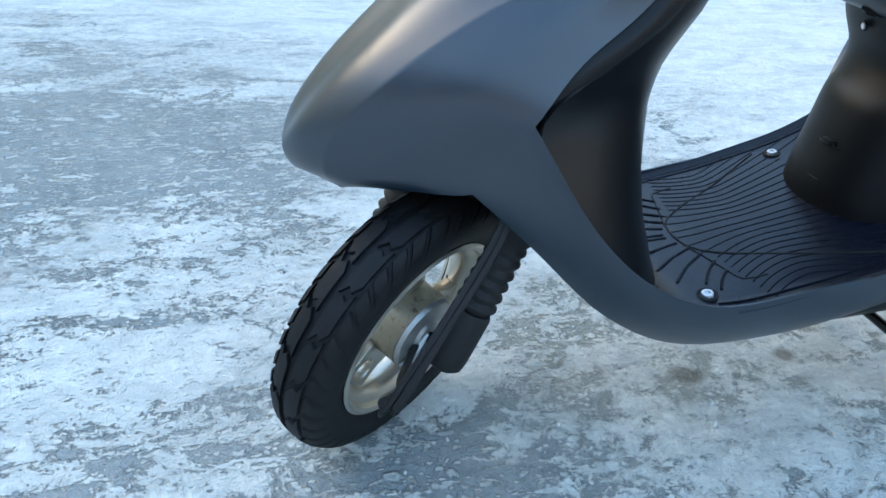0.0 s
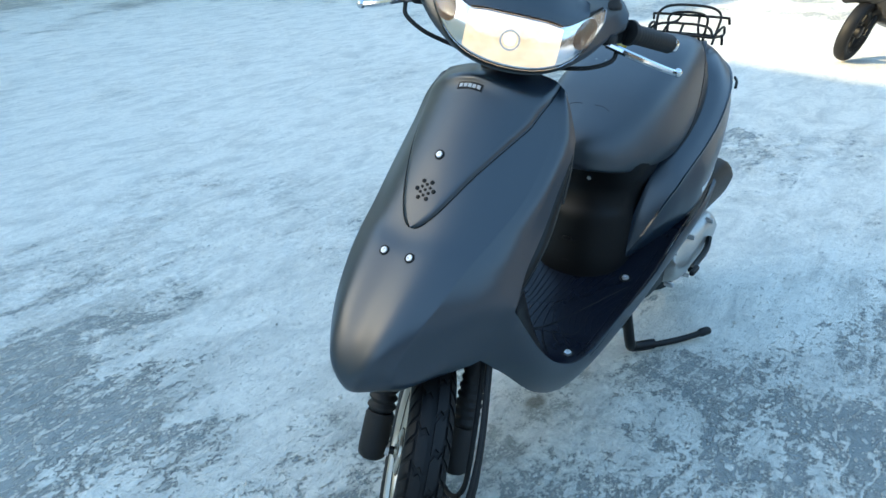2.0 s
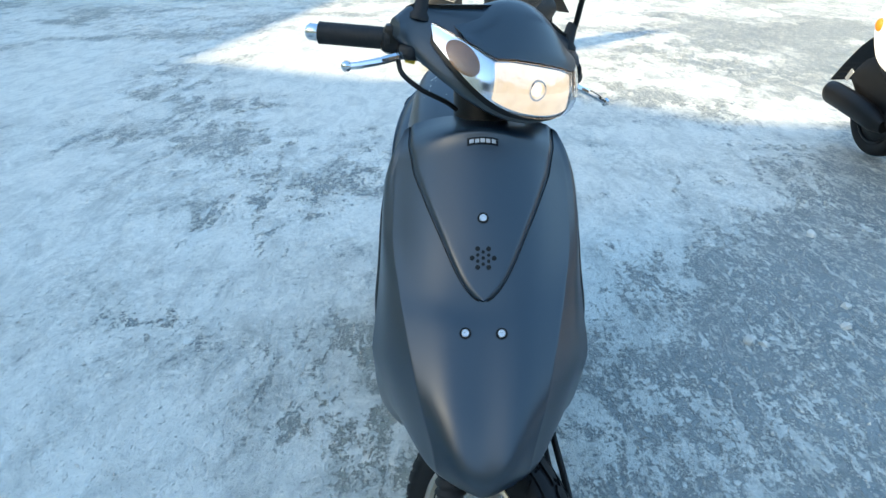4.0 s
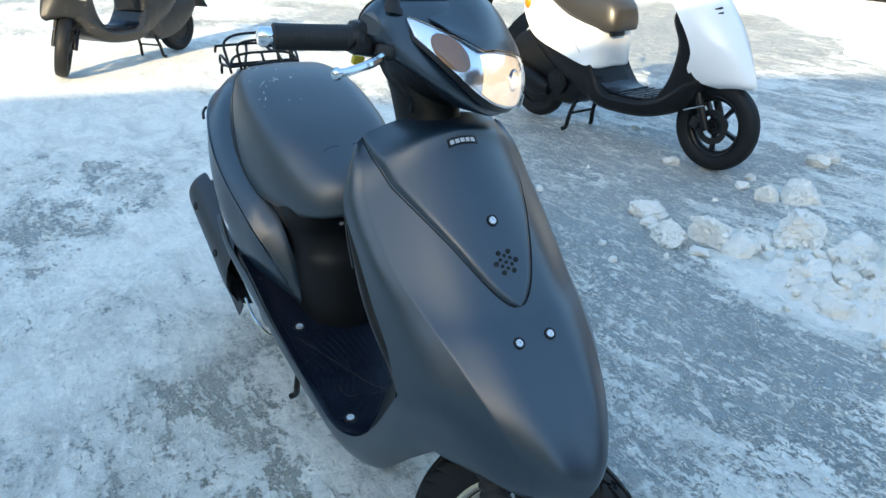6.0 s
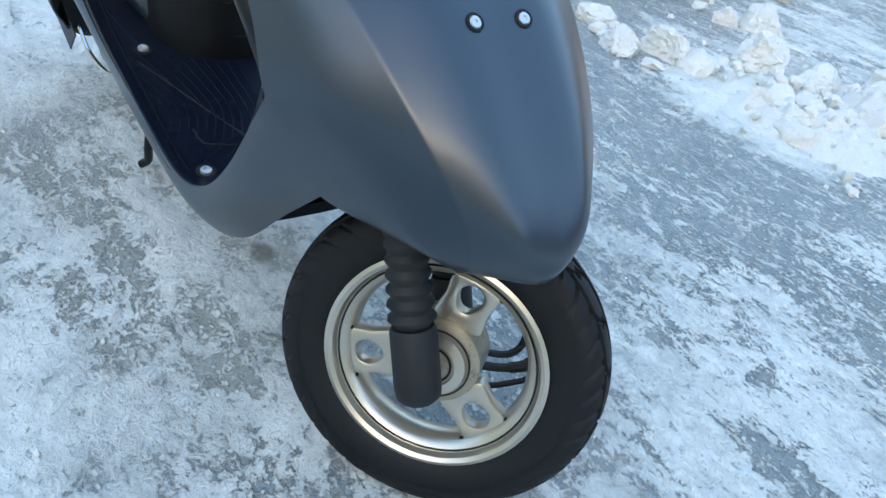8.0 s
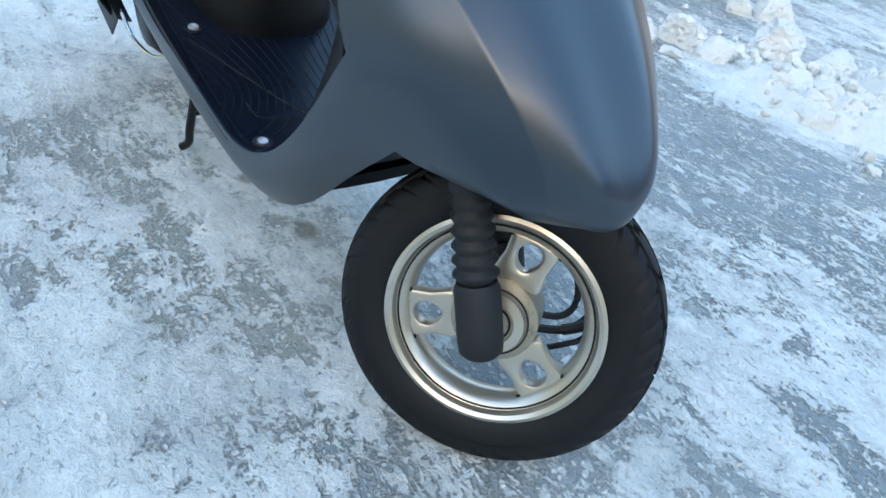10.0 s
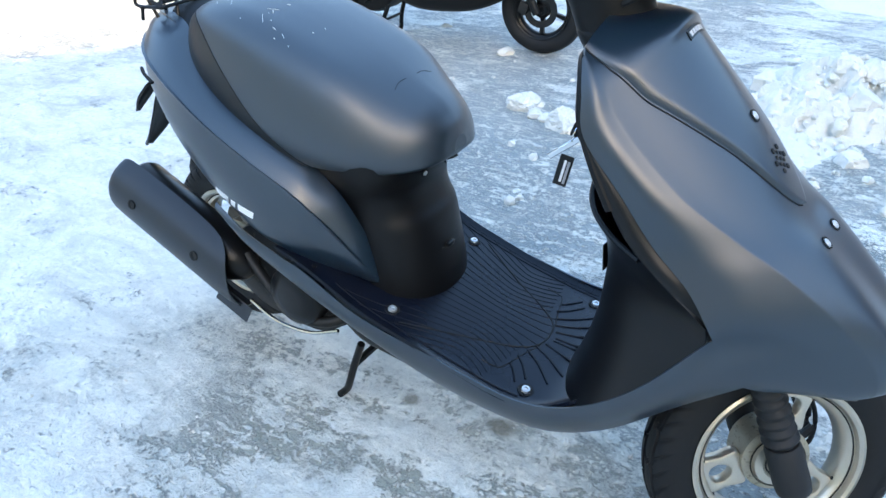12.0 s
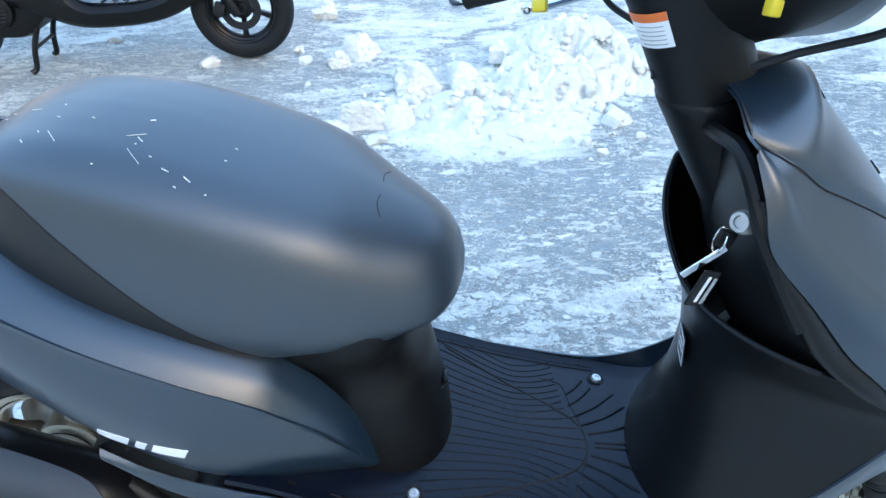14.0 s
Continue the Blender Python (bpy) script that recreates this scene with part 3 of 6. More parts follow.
# ---- inner leg shield, floor and tunnel ----
EDGE_Z = [0.27, 0.288, 0.322, 0.402, 0.46, 0.512, 0.535, 0.575, 0.622, 0.687, 0.750, 0.812, 0.835]
EDGE_X = [0.356, 0.374, 0.404, 0.470, 0.516, 0.546, 0.542, 0.492, 0.437, 0.397, 0.362, 0.341, 0.335]
EDGE_Y = [0.160, 0.166, 0.178, 0.181, 0.180, 0.178, 0.177, 0.178, 0.177, 0.174, 0.168, 0.148, 0.128]
BACK_Z = [0.265, 0.30, 0.36, 0.42, 0.50, 0.56, 0.62, 0.68, 0.74, 0.80, 0.84]
BACK_X = [0.296, 0.312, 0.332, 0.344, 0.350, 0.345, 0.322, 0.304, 0.294, 0.286, 0.280]


def rim_z(y):
    """The height of the pocket's rim across the shield."""
    return float(np.interp(y, [-0.17, -0.12, -0.05, 0.0, 0.06, 0.12, 0.17], [0.598, 0.606, 0.620, 0.636, 0.668, 0.708, 0.690]))


def inner_point(z, f, deep=0.0):
    xe, ye = np.interp(z, EDGE_Z, EDGE_X), np.interp(z, EDGE_Z, EDGE_Y)
    xc = np.interp(z, BACK_Z, BACK_X) + deep
    flat = np.interp(z, [0.28, 0.5, 0.62, 0.8], [2.0, 2.2, 2.6, 2.2])
    xc = min(xc, xe - 0.004)
    return (xc + (xe - xc) * abs(f) ** flat, ye * f, z)


def inner_shield():
    fs = np.linspace(-1, 1, 33)
    lower, upper = [], []
    for k in np.linspace(0, 1, 26):
        lower.append([inner_point(0.281 + (rim_z(0.17 * f) - 0.281) * k, f) for f in fs])
    ob = part("inner_leg_shield", shell([np.array(lower)], 0.004, out=(-1, 0, 0.1)), M_GLOSS, scooter, "black plastic inner leg shield with open pockets", sharp=50)
    rim = bmesh.new()
    tube([inner_point(rim_z(0.17 * f), f) for f in fs[1:-1]], 0.0035, 6, per=2, bm=rim)
    part("pocket_rim", rim, M_PLASTIC, ob)
    for k in np.linspace(0, 1, 16):
        row = [inner_point(0.56 + (0.822 - 0.56) * k, f, 0.040) for f in fs]
        upper.append([(x + 0.006, y * 0.965, z) for x, y, z in row])
    part("pocket_back", shell([np.array(upper)], 0.003, out=(-1, 0, 0.1)), M_GLOSS, ob)
    # the frame that follows the shield's inner edge up to the neck
    for s in (-1, 1):
        line = [(0.318, s * 0.046, 0.822), (0.320, s * 0.078, 0.829), (0.328, s * 0.112, 0.831), (0.338, s * 0.136, 0.806), (0.350, s * 0.156, 0.765), (0.374, s * 0.166, 0.715), (0.402, s * 0.170, 0.665)]
        part("frame_edge", tube(line, 0.0085, 8), M_PLASTIC, ob)
    # steering column cover between the pockets
    rings = []
    for z, x, rx, ry in ((0.58, 0.430, 0.05, 0.030), (0.64, 0.412, 0.05, 0.033), (0.70, 0.392, 0.05, 0.037), (0.76, 0.360, 0.050, 0.042), (0.81, 0.330, 0.047, 0.046), (0.836, 0.316, 0.047, 0.050), (0.846, 0.312, 0.044, 0.046)):
        rings.append([(x + rx * math.cos(a), ry * math.sin(a), z) for a in np.linspace(0, 2 * math.pi, 14, endpoint=False)])
    part("column_cover", loft(rings, 4, 2), M_PLASTIC, ob)
    # ignition lock, key ring, key and tag
    lock = part("ignition_lock", lathe([(0, 0.008), (0.006, 0.008), (0.0065, 0.011), (0.010, 0.011), (0.012, 0.008), (0.013, 0.0), (0.013, -0.03), (0, -0.03)], 20, "z"), M_ALLOY, ob, "chrome ignition lock", m=align((0.348, -0.112, 0.752), (-0.7, -0.55, 0.35)))
    return ob, lock


inner, lock = inner_shield()


def shield_lip():
    """The black lip of the inner shield that stands out behind the painted cowl."""
    rows = []
    for x, y, z in EDGE[1:7]:
        xe, ye = float(np.interp(z, EDGE_Z, EDGE_X)), float(np.interp(z, EDGE_Z, EDGE_Y))
        y, xe, ye = (y + 0.008, xe + 0.006, ye - 0.010) if z < 0.53 else (y, xe, ye)
        rows.append([(x + 0.004, y + 0.006, z), (0.5 * (x + xe), -ye - 0.001, z), (xe - 0.004, -ye, z), (xe - 0.009, -ye + 0.008, z)])
    return surface(rows, 4, 3)


LIP = shield_lip()
part("shield_lip", shell([LIP], 0.003, out=(0, -1, 0)), M_GLOSS, inner, "rounded black lip along the shield")
part("shield_lip", shell([mirror_y(LIP)], 0.003, out=(0, 1, 0)), M_GLOSS, inner, "rounded black lip along the shield")
part("key_head", box((0.020, 0.007, 0.020), (0.330, -0.120, 0.738), 0.003, (0, 20, 10), 3), M_PLASTIC, inner, "black key head")
plate_at = Matrix.Translation((0.3470, -0.016, 0.500)) @ pose(0, 0, 0, 0, -4, -4)
sticker = part("label_plate", box((0.0016, 0.034, 0.046), (0, 0, 0), 0.0005, (0, 0, 0), 1), M_GLOSS, inner, "small black plate with pale frame", m=plate_at)
for dy, dz, w, h in ((0, 0.0215, 0.034, 0.0026), (0, -0.0215, 0.034, 0.0026), (0.0157, 0, 0.0026, 0.0404), (-0.0157, 0, 0.0026, 0.0404), (0, 0.007, 0.020, 0.003), (0, -0.003, 0.022, 0.003)):
    part("bar", box((0.0010, w, h), (-0.0011, dy, dz), 0.0002, (0, 0, 0), 1), M_SCREW, sticker, m=plate_at)
ring = bmesh.new()
tube([(0.326 + 0.004 * math.sin(a), -0.118 + 0.012 * math.cos(a), 0.734 + 0.013 * math.sin(a)) for a in np.linspace(0, 2 * math.pi, 17)], 0.0012, 6, bm=ring, per=2)
key_ring = part("key_ring", ring, M_CHROME, scooter, "steel key ring with a key and a black tag")
part("key", box((0.052, 0.0022, 0.008), (0.312, -0.126, 0.713), 0.0008, (0, -38, 8), 1), M_CHROME, key_ring)
tag = part("key_tag", box((0.019, 0.0035, 0.050), (0.315, -0.130, 0.682), 0.0015, (8, 14, 12)), M_GLOSS, key_ring, "black key tag with a pale frame")
for k in range(3):
    part("bar", box((0.0035, 0.0012, 0.036), (0.315 + 0.0055 * (k - 1), -0.1318 - 0.0012 * (k - 1) * 0.9, 0.682 - 0.0014 * (k - 1)), 0.0002, (8, 14, 12), 1), M_LABEL if k == 1 else M_INK, tag)

FLOOR_X = [-0.215, -0.19, -0.14, -0.05, 0.0, 0.12, 0.22, 0.30, 0.34, 0.38, 0.42, 0.47]
FLOOR_Z = [0.428, 0.420, 0.398, 0.350, 0.334, 0.301, 0.280, 0.272, 0.281, 0.306, 0.345, 0.400]


def floor_z(x):
    return float(np.interp(x, FLOOR_X, FLOOR_Z))


def floor_half(x):
    return float(np.interp(x, [-0.215, -0.10, 0.10, 0.26, 0.30, 0.34, 0.40, 0.46], [0.200, 0.192, 0.184, 0.182, 0.174, 0.156, 0.130, 0.10]))


def floorboard():
    xs = np.linspace(-0.215, 0.455, 48)
    fine = cr([(x, floor_z(x), 0) for x in np.linspace(-0.215, 0.46, 15)], 6)
    fz = lambda x: float(np.interp(x, fine[:, 0], fine[:, 1]))  # noqa: E731
    rows = []
    for x in xs:
        h = floor_half(x)
        row = []
        for f in np.linspace(-1, 1, 25):
            dip = 0.004 * (1 - f * f)
            lip = 0.007 * max(0, (abs(f) - 0.94) / 0.06)
            row.append((x, h * f, fz(x) - dip * 0 + lip + 0.003 * (1 - abs(f))))
        rows.append(row)
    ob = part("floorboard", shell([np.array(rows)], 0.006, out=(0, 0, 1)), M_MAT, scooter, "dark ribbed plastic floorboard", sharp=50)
    # moulded ribs that sweep from the seat box out to the front corners
    def rib(pts, mat, r):
        line = [(x, y, fz(x) + 0.003 * (1 - abs(y) / floor_half(x)) - 0.0001) for x, y in pts if abs(y) < floor_half(x) - 0.008]
        if len(line) > 2:
            part("rib" if mat is M_RIB else "groove", tube(line, r, 6, per=2), mat, ob)

    for side in (-1, 1):
        for k in range(12):
            b = 0.008 + 0.0125 * k
            end = 0.222 - 0.0022 * k + (0.02 if k < 3 else 0)
            pts = []
            for x in np.linspace(-0.09 if k > 6 else 0.0, end, 18):
                y = b * (1 + 0.75 * (max(0.13 - x, 0) / 0.21) ** 1.2) + (0.018 + 0.16 * b) * (max(x - 0.13, 0) / 0.09) ** 2 * min(1, k / 3)
                pts.append((x, side * y))
            rib(pts, M_RIB, 0.0011)
        for y0, x0, x1, y1 in ((0.004, 0.258, 0.325, 0.006), (0.020, 0.250, 0.322, 0.045), (0.036, 0.240, 0.312, 0.080), (0.054, 0.232, 0.298, 0.108), (0.075, 0.224, 0.262, 0.118), (0.100, 0.222, 0.250, 0.134)):
            rib([(x0, side * y0), (x0 + 0.5 * (x1 - x0), side * (y0 + 0.40 * (y1 - y0))), (x1, side * y1)], M_RIB, 0.0022)
        for k in range(2):
            rib([(x, side * (floor_half(x) - 0.012 - 0.008 * k)) for x in np.linspace(-0.10, 0.27, 12)], M_RIB, 0.0018)
        rib([(0.025, side * 0.155), (0.126, side * 0.101), (0.19, side * 0.071), (0.228, side * 0.046), (0.242, side * 0.024), (0.246, 0)], M_HOLE, 0.0017)
        rib([(0.246, 0), (0.242, side * 0.03), (0.232, side * 0.060), (0.221, side * 0.098), (0.212, side * 0.122), (0.18, side * 0.126)], M_HOLE, 0.0013)
    for x, y in ((0.0, -0.139), (0.0, 0.139), (0.275, -0.141), (0.275, 0.141)):
        bolt = part("floor_bolt", lathe([(0, 0.0015), (0.003, 0.0015), (0.0042, 0.0040), (0.0072, 0.0036), (0.0084, 0.0012), (0.0084, -0.004), (0, -0.004)], 16, "z"), M_SCREW, ob, "zinc floor bolt", m=align((x, y, fz(x) + 0.002), (0.2, 0, 1)))
        part("washer", lathe([(0.0095, 0.0008), (0.0135, 0.0012), (0.014, -0.003), (0.0095, -0.003)], 18, "z", close=True), M_HOLE, bolt, m=align((x, y, fz(x) + 0.0015), (0.2, 0, 1)))
    for s in (-1, 1):
        part("clip", lathe([(0, 0.002), (0.004, 0.002), (0.005, -0.002)], 10, "z"), M_GLOSS, ob, m=align((-0.145, s * 0.176, fz(-0.145) + 0.001), (0.4, 0, 1)))
    return ob


floorboard()
belly = []
for x, w, lo, hi in ((0.36, 0.10, 0.235, 0.25), (0.25, 0.125, 0.205, 0.25), (0.10, 0.130, 0.192, 0.27), (-0.05, 0.128, 0.196, 0.32), (-0.13, 0.12, 0.205, 0.36), (-0.19, 0.11, 0.26, 0.40)):
    belly.append([(x, -w, hi), (x, -w * 1.08, (lo + hi) / 2), (x, -w * 0.9, lo), (x, 0, lo - 0.004), (x, w * 0.9, lo), (x, w * 1.08, (lo + hi) / 2), (x, w, hi), (x, 0, hi)])
part("belly_pan", loft(belly, 4, 2), M_PLASTIC, scooter, "black plastic under-cover")
liner = []
for x, z, w in ((0.50, 0.60, 0.10), (0.50, 0.50, 0.12), (0.46, 0.42, 0.125), (0.42, 0.34, 0.125), (0.37, 0.27, 0.12)):
    liner.append([(x, y, z) for y in np.linspace(-w, w, 9)])
part("wheel_well", shell([surface(liner, 4, 2)], 0.004, out=(1, 0, -0.4)), M_PLASTIC, scooter, "black inner wheel well")

# ---- seat box, rear cowl and seat ----
rings = []
for z, front, back, w in ((0.325, 0.044, -0.22, 0.120), (0.36, 0.042, -0.22, 0.119), (0.42, 0.032, -0.22, 0.116), (0.47, 0.022, -0.22, 0.114), (0.495, 0.006, -0.22, 0.112), (0.53, -0.004, -0.22, 0.118), (0.57, 0.010, -0.22, 0.136), (0.605, 0.022, -0.22, 0.142)):
    ring = []
    for a in np.linspace(-math.pi / 2, math.pi / 2, 11):
        ring.append((-0.10 + (front + 0.10) * max(math.cos(a), 0) ** 0.62, w * math.sin(a), z))
    rings.append(ring + [(back, w * 0.8, z), (back, 0, z), (back, -w * 0.8, z)])
seat_box = part("seat_box", loft(rings, 4, 2), M_PLASTIC, scooter, "black plastic box under the seat")
for s in (-1, 1):
    screw(seat_box, (0.012, s * 0.034, 0.566), (1, s * 0.2, -0.25), 0.005)
lid = bmesh.new()
tube([(0.0392 - 0.10 * abs(f) ** 2.6, 0.055 * f, 0.392 + 0.02 * (1 - f * f) ** 0.5 + 0.002) for f in np.linspace(-1, 1, 15)], 0.0013, 5, per=2, bm=lid)
tube([(0.0415 - 0.10 * abs(f) ** 2.6, 0.055 * f, 0.392 - 0.03 * (1 - f ** 4) ** 0.5) for f in np.linspace(-1, 1, 15)], 0.0013, 5, per=2, bm=lid)
part("plug_cover", lid, M_HOLE, seat_box, "outline of a small service cover")
part("catch", box((0.008, 0.022, 0.010), (0.036, 0, 0.415), 0.003), M_GLOSS, seat_box)

# rear cowl: stations of x with seam under the seat, crease and lower edge
TAIL = [
    (-0.045, (0.110, 0.376), (0.114, 0.370), (0.108, 0.352)),
    (-0.068, (0.126, 0.458), (0.146, 0.430), (0.117, 0.360)),
    (-0.100, (0.136, 0.522), (0.170, 0.487), (0.137, 0.378)),
    (-0.130, (0.143, 0.558), (0.187, 0.526), (0.154, 0.392)),
    (-0.165, (0.152, 0.592), (0.196, 0.556), (0.173, 0.410)),
    (-0.240, (0.160, 0.630), (0.205, 0.596), (0.203, 0.454)),
    (-0.330, (0.152, 0.668), (0.204, 0.638), (0.201, 0.502)),
    (-0.420, (0.130, 0.714), (0.191, 0.678), (0.183, 0.546)),
    (-0.500, (0.086, 0.768), (0.168, 0.708), (0.159, 0.592)),
    (-0.570, (0.066, 0.780), (0.134, 0.727), (0.121, 0.634)),
    (-0.625, (0.040, 0.776), (0.084, 0.740), (0.077, 0.670)),
    (-0.650, (0.014, 0.762), (0.034, 0.741), (0.030, 0.700)),
]


def rear_cowl():
    rows = []
    for x, (ys, zs), (yc, zc), (yb, zb) in TAIL:
        s, c, b = np.array((x, -ys, zs)), np.array((x, -yc, zc)), np.array((x, -yb, zb))
        top = s + (c - s) * 0.55 + np.array((0, 0, 0.008 * min(1, (yc - ys) / 0.05)))
        side = c + (b - c) * 0.5 + np.array((0, -0.010 * min(1, (zc - zb) / 0.1), 0))
        roll = b + np.array((0, 0.012, -0.004))
        hug = c + (top - c) * 0.07
        rows.append([s + np.array((0, 0.012, 0.004)), s, top, hug, c + (side - c) * 0.06, side, b, roll])
    return surface(rows, 5, 4)


REAR = rear_cowl()
under = []
for x, (ys, zs), (yc, zc), (yb, zb) in TAIL[4:10]:
    w, lo, hi = ys - 0.004, zb + 0.03, zs - 0.004
    under.append([(x, -w, hi), (x, -w * 1.05, (lo + hi) / 2), (x, -w, lo), (x, 0, lo), (x, w, lo), (x, w * 1.05, (lo + hi) / 2), (x, w, hi), (x, 0, hi + 0.03)])
part("seat_base", loft(under, 3, 2), M_PLASTIC, scooter, "black plastic seat base")
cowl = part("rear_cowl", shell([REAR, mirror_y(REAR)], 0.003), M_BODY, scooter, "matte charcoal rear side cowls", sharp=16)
deck = [[(x, y, z + 0.003) for y in np.linspace(-w, w, 9)] for x, w, z in ((-0.47, 0.104, 0.744), (-0.52, 0.084, 0.770), (-0.57, 0.070, 0.781), (-0.62, 0.046, 0.778), (-0.645, 0.02, 0.766))]
part("tail_deck", shell([surface(deck, 4, 1)], 0.003, out=(0, 0, 1)), M_BODY, cowl)
for s in (-1, 1):
    part("tail_slot", tube([(-0.545, s * 0.163, 0.706), (-0.520, s * 0.1765, 0.701), (-0.490, s * 0.184, 0.692)], 0.0035, 6), M_HOLE, cowl)
    # maker's marks on the flank: slanted white shapes
    for x0, ln, ht in ((-0.352, 0.038, 0.0165), (-0.306, 0.012, 0.0155), (-0.286, 0.038, 0.0165)):
        def mark_pt(p, q):
            x = x0 + ln * p + 0.008 * q
            z = float(np.interp(-x, [0.10, 0.24, 0.33, 0.42], [0.455, 0.485, 0.504, 0.522])) + ht * q
            i = int(np.clip(np.searchsorted(-REAR[:, 0, 0], -x), 1, len(REAR) - 1))
            t = (REAR[i - 1, 0, 0] - x) / (REAR[i - 1, 0, 0] - REAR[i, 0, 0] + 1e-9)
            flank = REAR[i - 1, 16:28] * (1 - t) + REAR[i, 16:28] * t
            return (x, s * (abs(float(np.interp(z, flank[::-1, 2], flank[::-1, 1]))) + 0.0012), z)

        g = shell([np.array([[mark_pt(p, q) for q in np.linspace(0, 1, 4)] for p in np.linspace(0, 1, 7)])], 0.001, weld=False, out=(0, s, 0))
        part("mark", g, M_WHITE_PRINT, cowl, "slanted white mark")

SEAT = [(0.065, 0.637, 0.018, 0.612), (0.055, 0.662, 0.056, 0.598), (0.030, 0.688, 0.094, 0.588), (-0.018, 0.716, 0.127, 0.582), (-0.09, 0.756, 0.155, 0.582), (-0.18, 0.792, 0.167, 0.580), (-0.27, 0.821, 0.165, 0.592), (-0.35, 0.833, 0.154, 0.622), (-0.42, 0.826, 0.134, 0.668), (-0.475, 0.800, 0.100, 0.712), (-0.500, 0.772, 0.052, 0.740)]


def seat_ring(x, top, w, bot):
    h = top - bot
    half = [(0.0, top), (0.32, top - 0.010 * h), (0.63, top - 0.045 * h), (0.83, top - 0.165 * h), (0.952, top - 0.45 * h), (1.0, top - 0.74 * h), (0.93, bot + 0.06 * h), (0.80 if x < 0.02 else 0.0, bot)]
    nose = [(0.0, top), (0.34, top - 0.05 * h), (0.64, top - 0.17 * h), (0.85, top - 0.36 * h), (0.96, top - 0.56 * h), (1.0, top - 0.75 * h), (0.92, bot + 0.06 * h), (0.80 if x < 0.02 else 0.0, bot)]
    q = min(max((x + 0.10) / 0.12, 0), 1)
    half = [(a[0] * (1 - q) + b[0] * q, a[1] * (1 - q) + b[1] * q) for a, b in zip(half, nose)]
    right = [(x, -w * f, z) for f, z in half]
    left = [(x, w * f, z) for f, z in half[:0:-1]]
    return right + [(x, 0, bot)] + left


SKIN = np.stack([cr([p[i] for p in [cr(seat_ring(*s)[:8], 6) for s in SEAT]], 6) for i in range(43)], 1)


def seat_at(k, f):
    """A point on the seat's skin: station k, and f from 0 at the top to 1 at the right lower edge."""
    a, b = min(k * 6, 59.999), min(f * 42, 41.999)
    i, j = int(a), int(b)
    u, v = a - i, b - j
    return (SKIN[i, j] * (1 - u) + SKIN[i + 1, j] * u) * (1 - v) + (SKIN[i, j + 1] * (1 - u) + SKIN[i + 1, j + 1] * u) * v


def seam_at(k):
    """Where the side seam runs at a station."""
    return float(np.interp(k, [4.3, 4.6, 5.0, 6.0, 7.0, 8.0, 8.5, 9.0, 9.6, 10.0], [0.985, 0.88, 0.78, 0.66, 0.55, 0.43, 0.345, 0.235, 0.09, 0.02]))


def seat_piece(name, mat, stations, lo, hi, n, label, parent):
    bm = bmesh.new()
    rows = np.array([[seat_at(k, lo(k) + (hi(k) - lo(k)) * q) for q in np.linspace(0, 1, n)] for k in stations])
    both = np.concatenate([rows[:, ::-1] * np.array([1, -1, 1]), rows], 1) if name == "seat" else None
    if both is not None:
        grid_into(bm, both)
    else:
        grid_into(bm, rows)
        grid_into(bm, rows * np.array([1, -1, 1]), flip=True)
    bmesh.ops.remove_doubles(bm, verts=bm.verts[:], dist=2e-4)
    return part(name, bm, mat, parent, label, sharp=0)


front_k, rear_k = np.linspace(0, 4.3, 24), np.linspace(4.3, 10, 36)
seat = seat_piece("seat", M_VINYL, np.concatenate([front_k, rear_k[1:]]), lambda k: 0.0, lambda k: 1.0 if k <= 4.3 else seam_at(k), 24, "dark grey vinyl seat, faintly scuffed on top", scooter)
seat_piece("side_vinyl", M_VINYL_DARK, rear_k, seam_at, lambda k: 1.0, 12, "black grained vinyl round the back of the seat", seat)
for s in (-1, 1):
    side = np.array([seat_at(k, seam_at(k)) for k in np.linspace(4.4, 9.9, 24)])
    front = np.array([seat_at(k, f) for k, f in ((3.2, 0.05), (3.22, 0.09), (3.2, 0.13), (3.14, 0.17))])
    for c in (side, front):
        c = c * np.array([1, -s, 1])
        part("seam", tube(c, 0.0011 if c.shape[0] > 10 else 0.0006, 5, per=2), M_HOLE, seat)
rng = random.Random(5)
for k in range(24):
    st, f = rng.uniform(4.6, 8.4), rng.uniform(0.02, 0.34)
    ln, a = rng.choice((0.02, 0.03, 0.05, 0.08, 0.2)), rng.uniform(-0.25, 0.25)
    lift = np.array((0, 0, 0.0004))
    speck = tube([seat_at(st + ln * q, f + a * ln * q) + lift for q in (0, 0.5, 1)], 0.0007 if ln < 0.1 else 0.0004, 5, per=1, smooth=False)
    part("frost_speck", speck, M_SNOW, seat)
pan = [[tuple(seat_at(k, 1) * np.array([1, g, 1])) for g in np.linspace(-1, 1, 7)] for k in np.linspace(0, 10, 24)]
part("seat_pan", shell([np.array(pan)], 0.004, out=(0, 0, -1)), M_PLASTIC, seat)
nose = [[tuple(seat_at(0, f) * np.array([1, g, 1])) for g in (-1, -0.5, 0, 0.5, 1)] for f in np.linspace(0, 1, 10)]
part("seat_nose", shell([np.array(nose)], 0.004, out=(1, 0, 0)), M_VINYL, seat)


# ---- wheels ----
def tyre_z(r, w, f):
    """Radius of the tyre's skin at f, from -1 to 1 across its width."""
    return r - 0.40 * w * abs(f) ** 2.2


